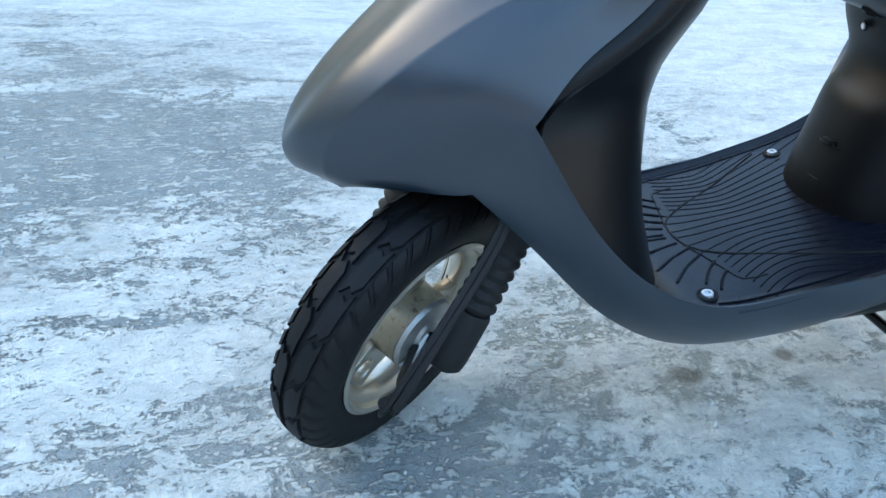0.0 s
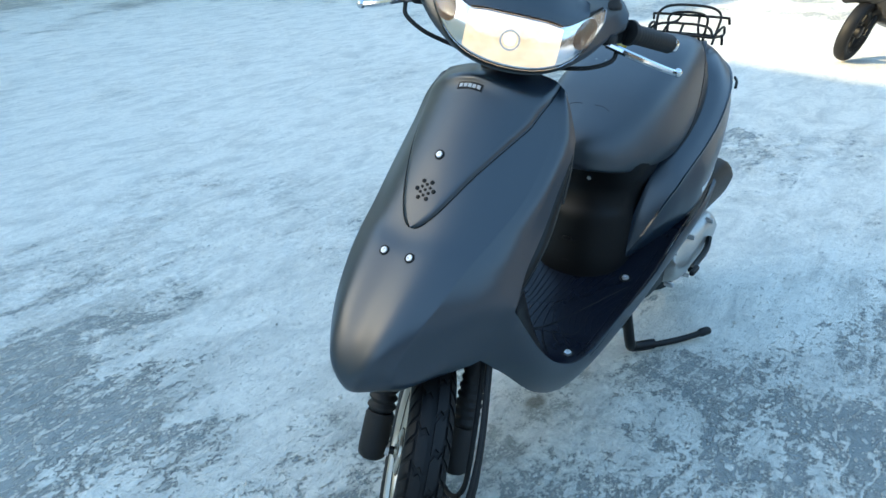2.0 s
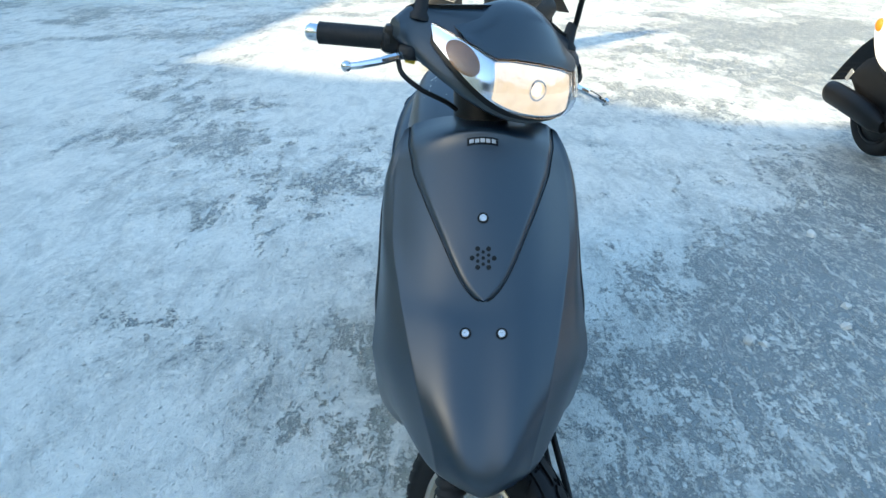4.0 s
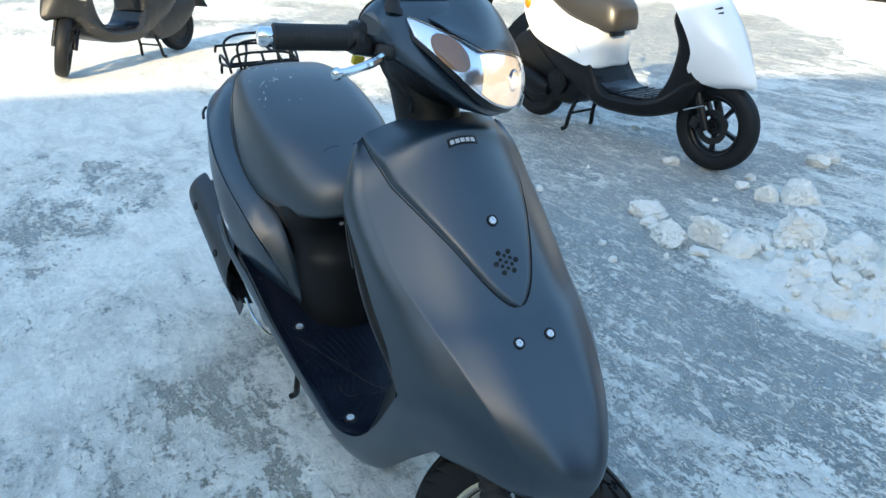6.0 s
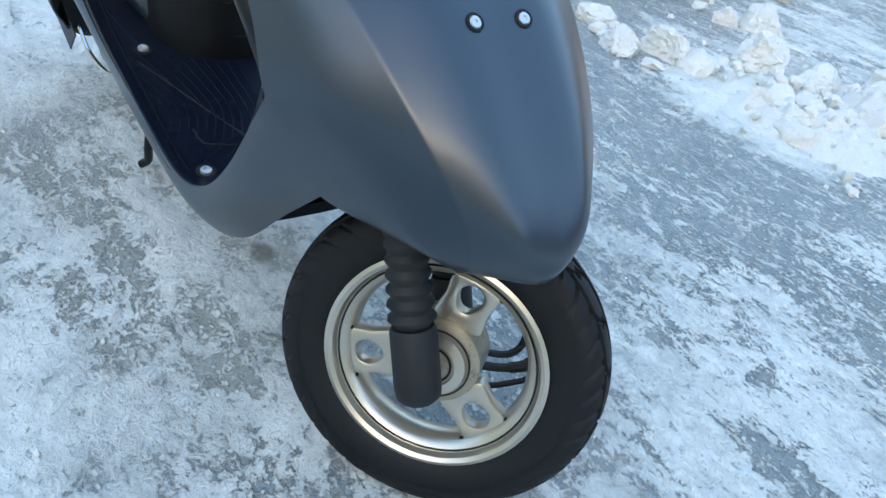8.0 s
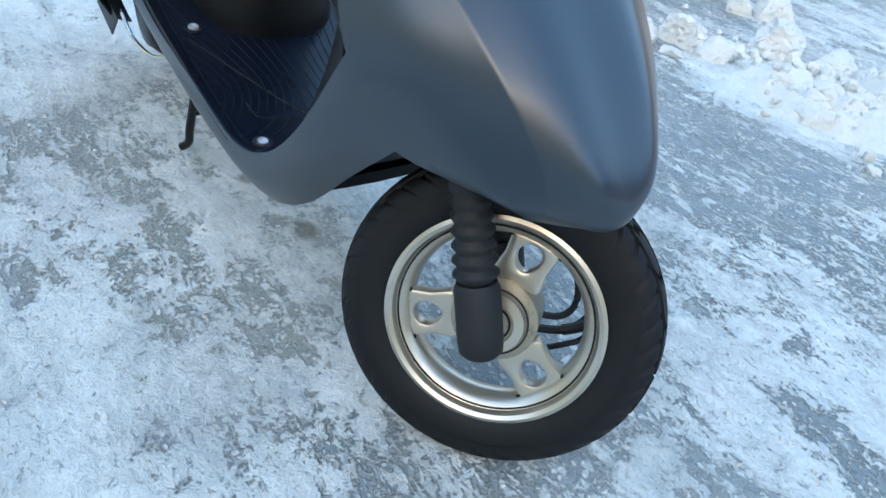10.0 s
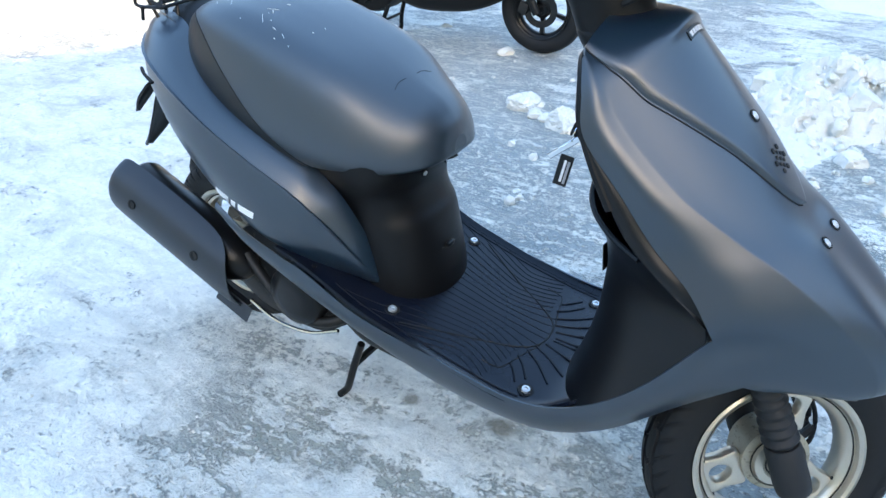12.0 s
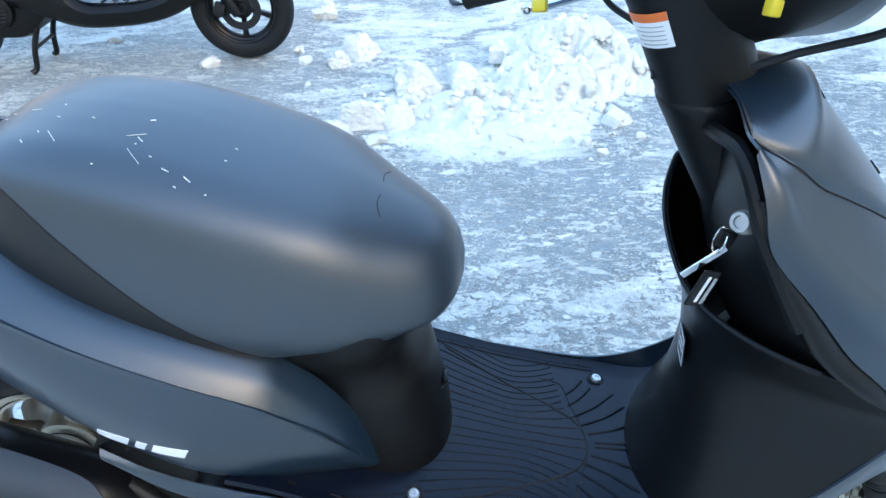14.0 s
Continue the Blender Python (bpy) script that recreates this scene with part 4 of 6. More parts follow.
def wheel(parent, m, r=0.205, w=0.088, rim_r=0.137, rim_mat=None, style="twin", name="wheel", hub_r=0.055, tread=True, rim_w=None):
    """A wheel with its axle along y: the rim is the part; tyre, tread, hub and spokes hang on it."""
    rim_mat = rim_mat or M_RIM
    rw = w * 0.36 if rim_w is None else rim_w
    prof = [(rim_r, -rw), (rim_r + 0.002, -rw - 0.003), (rim_r - 0.003, -rw - 0.005), (rim_r - 0.008, -rw - 0.002), (rim_r - 0.011, -rw + 0.006), (rim_r - 0.020, -rw + 0.010), (rim_r - 0.026, -0.012), (rim_r - 0.028, 0.0)]
    prof = prof + [(a, -b) for a, b in prof[-2::-1]]
    prof += [(rim_r - 0.006, rw - 0.004), (rim_r - 0.014, 0), (rim_r - 0.006, -rw + 0.004)]
    rim = part(name, lathe(prof, 64, "y", close=True), rim_mat, parent, m=m, sharp=35)
    skin = []
    for f in np.linspace(-1, 1, 17):
        skin.append((tyre_z(r - 0.004, w, f), 0.5 * w * math.sin(f * math.pi / 2) ** 1 if abs(f) < 1 else 0.5 * w * f))
    skin = [(rim_r - 0.001, -rw + 0.002), (rim_r + 0.006, -rw - 0.004), (rim_r + 0.022, -0.5 * w + 0.001)] + skin[1:-1] + [(rim_r + 0.022, 0.5 * w - 0.001), (rim_r + 0.006, rw + 0.004), (rim_r - 0.001, rw - 0.002)]
    part("tyre", lathe(skin, 72, "y"), M_RUBBER, rim, "black tyre with a little ice in the tread", m=m, sharp=60)
    if tread:
        bm = bmesh.new()
        n = 20
        step = 2 * math.pi / n

        def skin_pt(a, f, up):
            rr = tyre_z(r - 0.004, w, f) + up
            return (rr * math.cos(a), 0.5 * w * math.sin(f * math.pi / 2) * 1.01, rr * math.sin(a))

        for k in range(n):
            a0 = k * step
            for s in (-1, 1):
                shift = 0.5 * step if s > 0 else 0.0
                # an inner block along the zigzag groove and two shoulder blocks
                for f0, f1, b0, b1, slant in ((0.07, 0.38, 0.07, 0.93, 0.30), (0.47, 0.94, 0.05, 0.45, -0.35), (0.47, 0.94, 0.56, 0.95, -0.35)):
                    rows = []
                    for j in range(4):
                        f = f0 + (f1 - f0) * j / 3
                        zig = 0.10 * math.sin(2 * math.pi * (j / 3)) if f0 < 0.2 else 0.0
                        sh = slant * (j / 3)
                        rows.append((s * f, a0 + shift + (b0 + sh + zig) * step, a0 + shift + (b1 + sh + zig) * step))
                    lo = [[bm.verts.new(skin_pt(p, f, -0.001)) for p in np.linspace(x, y, 4)] for f, x, y in rows]
                    hi = [[bm.verts.new(skin_pt(p, f, 0.0050 if 0 < j < 3 or f0 < 0.2 else 0.0046)) for p in np.linspace(x + 0.010, y - 0.010, 4)] for j, (f, x, y) in enumerate(rows)]
                    for j in range(3):
                        for q in range(3):
                            bm.faces.new([hi[j][q], hi[j][q + 1], hi[j + 1][q + 1], hi[j + 1][q]])
                        bm.faces.new([lo[j][0], hi[j][0], hi[j + 1][0], lo[j + 1][0]])
                        bm.faces.new([lo[j][3], lo[j + 1][3], hi[j + 1][3], hi[j][3]])
                    for q in range(3):
                        bm.faces.new([lo[0][q], lo[0][q + 1], hi[0][q + 1], hi[0][q]])
                        bm.faces.new([lo[3][q], hi[3][q], hi[3][q + 1], lo[3][q + 1]])
        part("tread", bm, M_RUBBER, rim, m=m, sharp=30)
    hub = [(0, -0.040), (0.012, -0.040), (0.014, -0.034), (hub_r * 0.62, -0.032), (hub_r * 0.66, -0.026), (hub_r, -0.022), (hub_r, 0.034), (hub_r * 0.8, 0.040), (0, 0.040)]
    part("hub", lathe(hub, 40, "y"), M_HUB if rim_mat is M_RIM else rim_mat, rim, m=m, sharp=35)
    inner_r, outer_r = hub_r - 0.006, rim_r - 0.022
    if style == "twin":
        # raised black rings that paint the shade in the hub and rim steps
        for rr, yy, half in ((hub_r * 0.80, -0.0285, 0.0010), (hub_r * 0.40, -0.0335, 0.0014), (rim_r - 0.0135, -rw + 0.0068, 0.0012)):
            part("groove", lathe([(rr - half, yy), (rr - half, yy - 0.0012), (rr + half, yy - 0.0012), (rr + half, yy)], 56, "y", close=True), M_HOLE, rim, m=m)
        part("hub_ring", lathe([(hub_r * 0.46, -0.030), (hub_r * 0.50, -0.036), (hub_r * 0.72, -0.034), (hub_r * 0.76, -0.026)], 40, "y"), M_RIM, rim, "silver raised hub ring", m=m)
        for k in range(3):
            for e in (-1, 1):
                part("slot", box((0.006, 0.012, 0.009), (outer_r - 0.006, -0.010, e * 0.0335), 0.002, (0, 0, 0), 1), M_HOLE, rim, m=m @ pose(0, 0, 0, 0, 38 + 120 * k, 0))
        for k in range(3):
            out, hole = [], []
            a = np.linspace(0, 2 * math.pi, 24, endpoint=False)
            mid, half = (inner_r + outer_r) / 2, (outer_r - inner_r) / 2
            for q in a:
                c, s = math.cos(q), math.sin(q)
                x = mid + half * np.sign(c) * abs(c) ** 0.45
                wide = 0.029 + 0.010 * ((x - mid) / half) ** 2
                out.append((x, wide * np.sign(s) * abs(s) ** 0.45))
                hole.append((mid + 0.006 + half * 0.55 * c, 0.0155 * s * (1.0 + 0.15 * c)))
            bm = plate(out, 0.022, hole)
            bmesh.ops.bevel(bm, geom=[e for e in bm.edges if e.calc_face_angle(0) > 1.0], offset=0.004, segments=2, profile=0.5, affect="EDGES")
            part("spoke", bm, rim_mat, rim, m=m @ pose(0, 0.0, 0, 0, 38 + 120 * k, 0) @ pose(0, -0.004, 0))
    else:
        for k in range(5):
            out = [(inner_r, -0.012), (inner_r, 0.012), ((inner_r + outer_r) / 2, 0.009), (outer_r, 0.013), (outer_r, -0.013), ((inner_r + outer_r) / 2, -0.009)]
            bm = plate(out, 0.024)
            bmesh.ops.bevel(bm, geom=bm.edges[:], offset=0.003, segments=1, affect="EDGES")
            part("spoke", bm, rim_mat, rim, m=m @ pose(0, 0, 0, 0, 20 + 72 * k, 0))
    return rim


HUB = Vector((0.647, 0.012, 0.201))
front_wheel = wheel(scooter, TURNED @ Matrix.Translation(HUB), w=0.079, rim_w=0.0315, name="front_wheel")
tagged(front_wheel, "champagne silver wheel with three looped spokes")
rear_wheel = wheel(scooter, pose(-0.570, 0.018, 0.236, 0, 25, 0), w=0.09, name="rear_wheel")
part("axle", lathe([(0, -0.09), (0.008, -0.09), (0.008, 0.09), (0, 0.09)], 12, "y"), M_STEEL, front_wheel, m=TURNED @ Matrix.Translation(HUB))
part("axle_nut", lathe([(0, -0.072), (0.012, -0.072), (0.013, -0.06), (0.013, -0.05), (0, -0.05)], 6, "y"), M_SCREW, front_wheel, m=TURNED @ Matrix.Translation(HUB))

# fork legs with ribbed boots
along = STEER_AXIS
for s in (-1, 1):
    foot = HUB + Vector((0.004, s * 0.080, -0.020))
    base = TURNED @ align(foot, along)
    leg = part("fork_leg", lathe([(0, 0.0), (0.020, 0.0), (0.026, 0.006), (0.0275, 0.02), (0.0270, 0.085), (0.024, 0.092), (0, 0.092)], 24, "z"), M_GRIP, scooter, "black fork leg with a ribbed rubber boot", m=base)
    prof = [(0.018, 0.088)]
    for k in range(6):
        z = 0.094 + 0.017 * k
        prof += [(0.0205, z), (0.0275 - 0.0006 * k, z + 0.0075), (0.0270 - 0.0006 * k, z + 0.0105), (0.0205, z + 0.016)]
    prof += [(0.024, 0.200), (0.024, 0.232), (0.018, 0.236)]
    part("boot", lathe(prof, 28, "z"), M_GRIP, leg, m=base, sharp=70)
    part("tube", lathe([(0.0, 0.22), (0.0175, 0.22), (0.0175, 0.40), (0, 0.40)], 20, "z"), M_STEEL, leg, m=base)
part("fork_bridge", box((0.07, 0.19, 0.05), tuple(HUB + along * 0.30), 0.012, (0, -RAKE, 0)), M_STEEL, scooter, m=TURNED)
# front brake and speedometer cables that loop in front of the hub
for pts, r in (([(0.560, 0.085, 0.52), (0.636, 0.104, 0.40), (0.716, 0.112, 0.305), (0.762, 0.112, 0.222), (0.742, 0.096, 0.178), (0.676, 0.062, 0.170)], 0.0062), ([(0.555, 0.078, 0.52), (0.618, 0.094, 0.40), (0.694, 0.100, 0.300), (0.735, 0.100, 0.232), (0.725, 0.082, 0.198), (0.664, 0.054, 0.196)], 0.0050), ([(0.562, 0.082, 0.52), (0.640, 0.100, 0.405), (0.718, 0.108, 0.312), (0.768, 0.104, 0.228), (0.766, 0.092, 0.180), (0.744, 0.085, 0.159), (0.706, 0.078, 0.139), (0.676, 0.060, 0.150)], 0.0042)):
    part("cable", tube(pts, r, 8), M_GRIP, scooter, "black control cable", m=TURNED)
part("cable_adjuster", tube([(0.734, 0.087, 0.177), (0.750, 0.089, 0.187), (0.764, 0.091, 0.199)], 0.0078, 8), M_GRIP, scooter, "black cable adjuster sleeve", m=TURNED)
part("brake_plate", lathe([(0, 0.046), (0.020, 0.046), (0.024, 0.042), (0.050, 0.041), (0.053, 0.036), (0.053, 0.03)], 32, "y"), M_ALLOY, front_wheel, m=TURNED @ Matrix.Translation(HUB))
part("brake_arm", tube([(0.648, 0.056, 0.206), (0.672, 0.060, 0.186), (0.696, 0.060, 0.178)], 0.006, 6), M_ALLOY, front_wheel, m=TURNED)


BARS = Matrix.Translation((-0.008, 0.013, 0)) @ Matrix.Translation(PIVOT) @ Matrix.Rotation(radians(35.5), 4, STEER_AXIS) @ Matrix.Translation(-PIVOT)


# ---- handlebar cover with lamps ----
def face_x(y, z):
    """How far forward the lamp's face stands."""
    return 0.456 - 1.6 * y * y - 95 * y**4 - 6.0 * max(z - 0.925, 0) ** 2 - 4.0 * min(z - 0.925, 0) ** 2


def bar_cover():
    rings = []
    for y, low, fr, mid, hi, top, rt, rear, rl in (
        (-0.194, (0.322, 0.972), (0.330, 0.976), (0.332, 0.984), (0.326, 0.996), (0.314, 1.002), (0.302, 0.998), (0.298, 0.988), (0.306, 0.976)),
        (-0.172, (0.330, 0.956), (0.342, 0.960), (0.340, 0.974), (0.330, 1.004), (0.316, 1.022), (0.296, 1.012), (0.284, 0.986), (0.310, 0.958)),
        (-0.130, (0.380, 0.926), (0.390, 0.930), (0.378, 0.962), (0.354, 1.004), (0.330, 1.030), (0.284, 1.020), (0.262, 0.982), (0.312, 0.952)),
        (-0.070, (0.414, 0.898), (0.432, 0.904), (0.424, 0.950), (0.400, 1.006), (0.352, 1.044), (0.284, 1.030), (0.252, 0.976), (0.304, 0.925)),
        (0.0, (0.420, 0.886), (0.440, 0.894), (0.430, 0.944), (0.408, 1.008), (0.358, 1.054), (0.286, 1.036), (0.250, 0.972), (0.300, 0.902)),
    ):
        rings.append([(x, y, z) for x, z in (low, fr, mid, hi, top, rt, rear, rl)])
    rings += [[(x, -y, z) for x, y, z in r] for r in rings[-2::-1]]
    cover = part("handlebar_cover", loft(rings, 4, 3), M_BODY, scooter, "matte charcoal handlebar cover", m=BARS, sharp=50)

    # the rear half of the shell is black plastic
    rear = []
    for r in rings:
        r = np.array(r)
        mid = r.mean(0)
        keep = [r[4] + (r[3] - r[4]) * 0.12, r[4], r[5], r[6], r[7], r[0] + (r[7] - r[0]) * 0.35]
        out = [mid + (p - mid) * (1 + 0.0035 / np.linalg.norm(p - mid)) for p in keep]
        inside = mid + (np.array(out[-1]) - mid) * 0.5
        rear.append(out + [tuple(inside)] + [tuple(mid + (np.array(out[0]) - mid) * 0.5)])
    part("rear_cover", loft(rear[1:-1], 4, 3), M_PLASTIC, cover, "black plastic rear half of the cover", m=BARS, sharp=50)

    def patch(name, y0, y1, lo, hi, lift, mat, parent, label="", n=18, thick=0.0015):
        rows = []
        for y in np.linspace(y0, y1, n):
            a, b = lo(y), hi(y)
            rows.append([(face_x(y, z) + lift, y, z) for z in np.linspace(a, b, 9)])
        return part(name, shell([np.array(rows)], thick, weld=False, out=(1, 0, 0)), mat, parent, label, m=BARS, sharp=40)

    low = lambda y: 0.903 + 1.6 * y * y + 90 * y**4  # noqa: E731
    high = lambda y: float(np.interp(abs(y), [0, 0.05, 0.080, 0.100, 0.156], [0.982, 0.981, 0.976, 0.984, 1.008]))  # noqa: E731
    clip = lambda f: (lambda y: min(f(y), high(y) - 0.001))  # noqa: E731
    patch("lamp_surround", -0.156, 0.156, clip(lambda y: low(y) - 0.009), lambda y: high(y) + 0.004, 0.001, M_GLOSS, cover, "black lamp surround", 30)
    bowl = patch("reflector", -0.148, 0.148, clip(low), high, 0.0035, M_REFLECT, cover, "chrome reflector bowl", 30)
    patch("headlight", -0.078, 0.078, lambda y: low(y) + 0.003, lambda y: high(y) - 0.003, 0.006, M_LAMP, bowl, "lit headlight with a faceted bowl")
    part("bulb", lathe([(0, 0.006), (0.007, 0.005), (0.010, 0.003), (0.011, 0.0), (0, 0.0)], 20, "x"), M_BULB, bowl, "glowing bulb", m=BARS @ Matrix.Translation((face_x(0, 0.945) + 0.004, -0.004, 0.945)))
    part("bulb_shroud", lathe([(0.014, 0.0), (0.014, 0.005), (0.0165, 0.005), (0.0165, 0.0)], 24, "x", close=True), M_REFLECT, bowl, m=BARS @ Matrix.Translation((face_x(0, 0.945) + 0.005, -0.004, 0.945)))
    for s in (-1, 1):
        yc, zc = 0.118, 0.968
        disc = []
        for a in np.linspace(0, 2 * math.pi, 28, endpoint=False):
            disc.append((yc + 0.0175 * math.cos(a) + 0.35 * 0.023 * math.sin(a), zc + 0.023 * math.sin(a) - 0.004 * math.cos(a)))
        bm = bmesh.new()
        rim_v = [bm.verts.new((face_x(y, z) + 0.0045, s * y, z)) for y, z in disc]
        top_v = [bm.verts.new((face_x(yc + (y - yc) * 0.7, zc + (z - zc) * 0.7) + 0.008, s * (yc + (y - yc) * 0.7), zc + (z - zc) * 0.7)) for y, z in disc]
        mid_v = bm.verts.new((face_x(yc, zc) + 0.0095, s * yc, zc))
        for i in range(28):
            j = (i + 1) % 28
            bm.faces.new([rim_v[i], rim_v[j], top_v[j], top_v[i]])
            bm.faces.new([top_v[i], top_v[j], mid_v])
        part("turn_signal", bm, M_AMBER, bowl, "amber turn signal behind the clear lens", m=BARS)
    lens = patch("lens", -0.150, 0.150, clip(lambda y: low(y) - 0.001), lambda y: high(y) + 0.001, 0.0135, M_LENS, cover, "clear lamp lens", 30, 0.002)
    lens.visible_shadow = False
    # visor above the lamp
    rows = []
    for y in np.linspace(-0.118, 0.118, 19):
        f = y / 0.118
        front_z = high(abs(y)) + 0.004
        fx = face_x(y, front_z) + 0.014
        rows.append([(fx, y, front_z), (fx - 0.012, y, front_z + 0.016 * (1 - f * f) + 0.006), (fx - 0.050, y, front_z + 0.050 * (1 - f * f) + 0.016), (fx - 0.095, y, front_z + 0.062 * (1 - f * f) + 0.020), (fx - 0.130, y, front_z + 0.045 * (1 - f * f) + 0.012)])
    part("visor", shell([np.array([cr(r, 4) for r in rows])], 0.003, out=(0.5, 0, 1)), M_BODY, cover, "smoked charcoal visor", m=BARS, sharp=50)
    # neck below the cover
    fore = Vector((math.cos(radians(RAKE)), 0, math.sin(radians(RAKE))))

    def neck_pt(h, a, more=0.0):
        rx, ry = np.interp(h, [0, 0.05, 0.10, 0.17], [0.058, 0.058, 0.060, 0.064]), np.interp(h, [0, 0.05, 0.10, 0.17], [0.051, 0.052, 0.055, 0.062])
        return Vector((0.330, 0.010, 0.848)) + STEER_AXIS * h + fore * (rx - 0.004 + more) * math.cos(a) + Vector((0, (ry - 0.004 + more) * math.sin(a), 0))

    rings = [[neck_pt(h, a, -0.003 if h < 0 else 0.0) for a in np.linspace(0, 2 * math.pi, 18, endpoint=False)] for h in (-0.003, 0.003, 0.03, 0.06, 0.10, 0.14, 0.165)]
    neck = part("neck_cover", loft(rings, 4, 2), M_PLASTIC, scooter, "black plastic neck under the handlebar", m=BARS)
    # warning label on the rider's side
    rows = []
    turn = np.linspace(math.pi - 0.42, math.pi + 0.50, 9)
    rows = [[neck_pt(h, a, 0.0012) for a in turn] for h in np.linspace(0.074, 0.110, 5)]
    lab = part("warning_label", shell([np.array(rows)], 0.0006, out=(-1, 0, 0)), M_LABEL, neck, "white warning label with an orange band", m=BARS)
    rows = [[neck_pt(h, a, 0.0017) for a in turn] for h in (0.1015, 0.106, 0.1105)]
    part("band", shell([np.array(rows)], 0.0006, out=(-1, 0, 0)), M_LABEL_RED, lab, m=BARS)
    for k in range(5):
        part("bar", tube([neck_pt(0.078 + 0.0046 * k, a, 0.0012) for a in turn[1 if k % 2 else 2 : 8]], 0.0006, 4, per=1), M_INK, lab, m=BARS)
    part("neck_slot", box((0.004, 0.006, 0.012), tuple(neck_pt(0.042, math.pi - 0.30)), 0.002), M_HOLE, neck, m=BARS)
    # bar ends: grips, levers, switches, mirror stems
    for s in (-1, 1):
        a, b = (Vector((0.292, -0.186, 0.965)), Vector((0.219, -0.275, 0.947))) if s < 0 else (Vector((0.298, 0.208, 0.966)), Vector((0.214, 0.306, 0.946)))
        d = (b - a).normalized()
        ln = (b - a).length
        prof = [(0.0, -0.004), (0.022, -0.004), (0.023, 0.004), (0.018, 0.008)]
        for k in range(14):
            z = 0.010 + (ln - 0.014) * k / 14
            prof += [(0.0172, z), (0.0176, z + 0.002), (0.0176, z + 0.006)]
        prof += [(0.0178, ln - 0.002), (0.013, ln), (0, ln)]
        grip = part("grip", lathe(prof, 24, "z"), M_GRIP, scooter, "black rubber handlebar grip", m=BARS @ align(a, d), sharp=50)
        part("end_weight", lathe([(0, 0.020), (0.010, 0.019), (0.0135, 0.014), (0.0135, 0.0), (0.011, -0.004)], 20, "z"), M_CHROME, grip, "chrome bar end", m=BARS @ align(b, d))
        lever = [(0.328, -0.172, 0.950), (0.340, -0.195, 0.946), (0.340, -0.222, 0.935), (0.330, -0.250, 0.923), (0.323, -0.264, 0.918), (0.322, -0.268, 0.917)] if s < 0 else [(0.338, s * 0.170, 0.946), (0.350, s * 0.200, 0.942), (0.346, s * 0.240, 0.934), (0.330, s * 0.285, 0.924), (0.318, s * 0.306, 0.920), (0.314, s * 0.312, 0.920)]
        lv = part("brake_lever", tube(lever, 0.0062, 8, taper=(1.15, 0.8)), M_CHROME, scooter, "polished brake lever", m=BARS)
        bm = bmesh.new()
        bmesh.ops.create_icosphere(bm, subdivisions=2, radius=0.0085)
        part("tip", bm, M_CHROME, lv, m=BARS @ Matrix.Translation(lever[-1]))
        # bracket block, black to stand for the shade in the lever's recess too
        part("lever_recess_block", box((0.030, 0.040, 0.024), (0.328, s * 0.166, 0.954), 0.009, (0, 0, -s * 30), 3), M_GRIP, scooter, "black lever bracket block that stands in for the shaded recess", m=BARS)
        part("switch_box", box((0.040, 0.045, 0.046), (0.298, s * 0.178, 0.966), 0.010, (0, 0, s * 30)), M_GLOSS, scooter, "black switch housing", m=BARS)
        part("switch", box((0.010, 0.018, 0.014), (0.256, -0.118, 0.934) if s < 0 else (0.262, 0.210, 0.930), 0.002, (0, 12, s * 30)), M_YELLOW, cover, "yellow rubber switch cap", m=BARS)
        stem = part("mirror_stem", tube([(0.322, s * 0.160, 1.012), (0.324, s * 0.162, 1.045), (0.334, s * 0.150, 1.09), (0.350, s * 0.132, 1.16)] if s < 0 else [(0.322, s * 0.160, 1.012), (0.326, s * 0.164, 1.045), (0.340, s * 0.150, 1.09), (0.362, s * 0.132, 1.16)], 0.0052, 10), M_GLOSS, scooter, "black mirror stem", m=BARS)
        part("rubber_boot", lathe([(0, 0.0), (0.019, 0.0), (0.018, 0.006), (0.012, 0.012), (0.010, 0.040), (0.007, 0.046), (0, 0.046)], 16, "z"), M_GRIP, stem, m=BARS @ Matrix.Translation((0.322, s * 0.160, 1.006)))
        mir = [[(0.372 + 0.010 * q, s * 0.125 + 0.052 * math.cos(a) * (1 - 0.5 * q * q), 1.195 + 0.036 * math.sin(a) * (1 - 0.5 * q * q)) for a in np.linspace(0, 2 * math.pi, 14, endpoint=False)] for q in (-0.9, -0.3, 0.4, 1.0)]
        part("mirror_head", loft(mir, 2, 2), M_GLOSS, stem, m=BARS)
        part("brake_cable", tube([(0.338, s * 0.190, 0.940), (0.350, s * 0.184, 0.922), (0.356, s * 0.150, 0.904), (0.350, s * 0.112, 0.893), (0.338, s * 0.080, 0.884), (0.322, s * 0.048, 0.872)], 0.0040, 8), M_GRIP, scooter, "black brake cable", m=BARS)


bar_cover()

# ---- engine, exhaust, stand, rack, rear mudguard ----
engine = part("engine", loft([[(x, y, z) for y, z in ((-0.09, lo), (0.0, lo - 0.008), (0.10, lo), (0.105, (lo + hi) / 2), (0.08, hi), (0, hi + 0.006), (-0.08, hi), (-0.10, (lo + hi) / 2))] for x, lo, hi in ((-0.17, 0.20, 0.30), (-0.24, 0.155, 0.33), (-0.33, 0.15, 0.37), (-0.42, 0.165, 0.36), (-0.47, 0.19, 0.33))], 3, 2), M_STEEL, scooter, "dark oily engine block")
for k in range(7):
    part("cooling_fin", box((0.004, 0.205, 0.13), (-0.235 - 0.014 * k, 0, 0.255), 0.001, (0, 8, 0), 1), M_STEEL, engine)
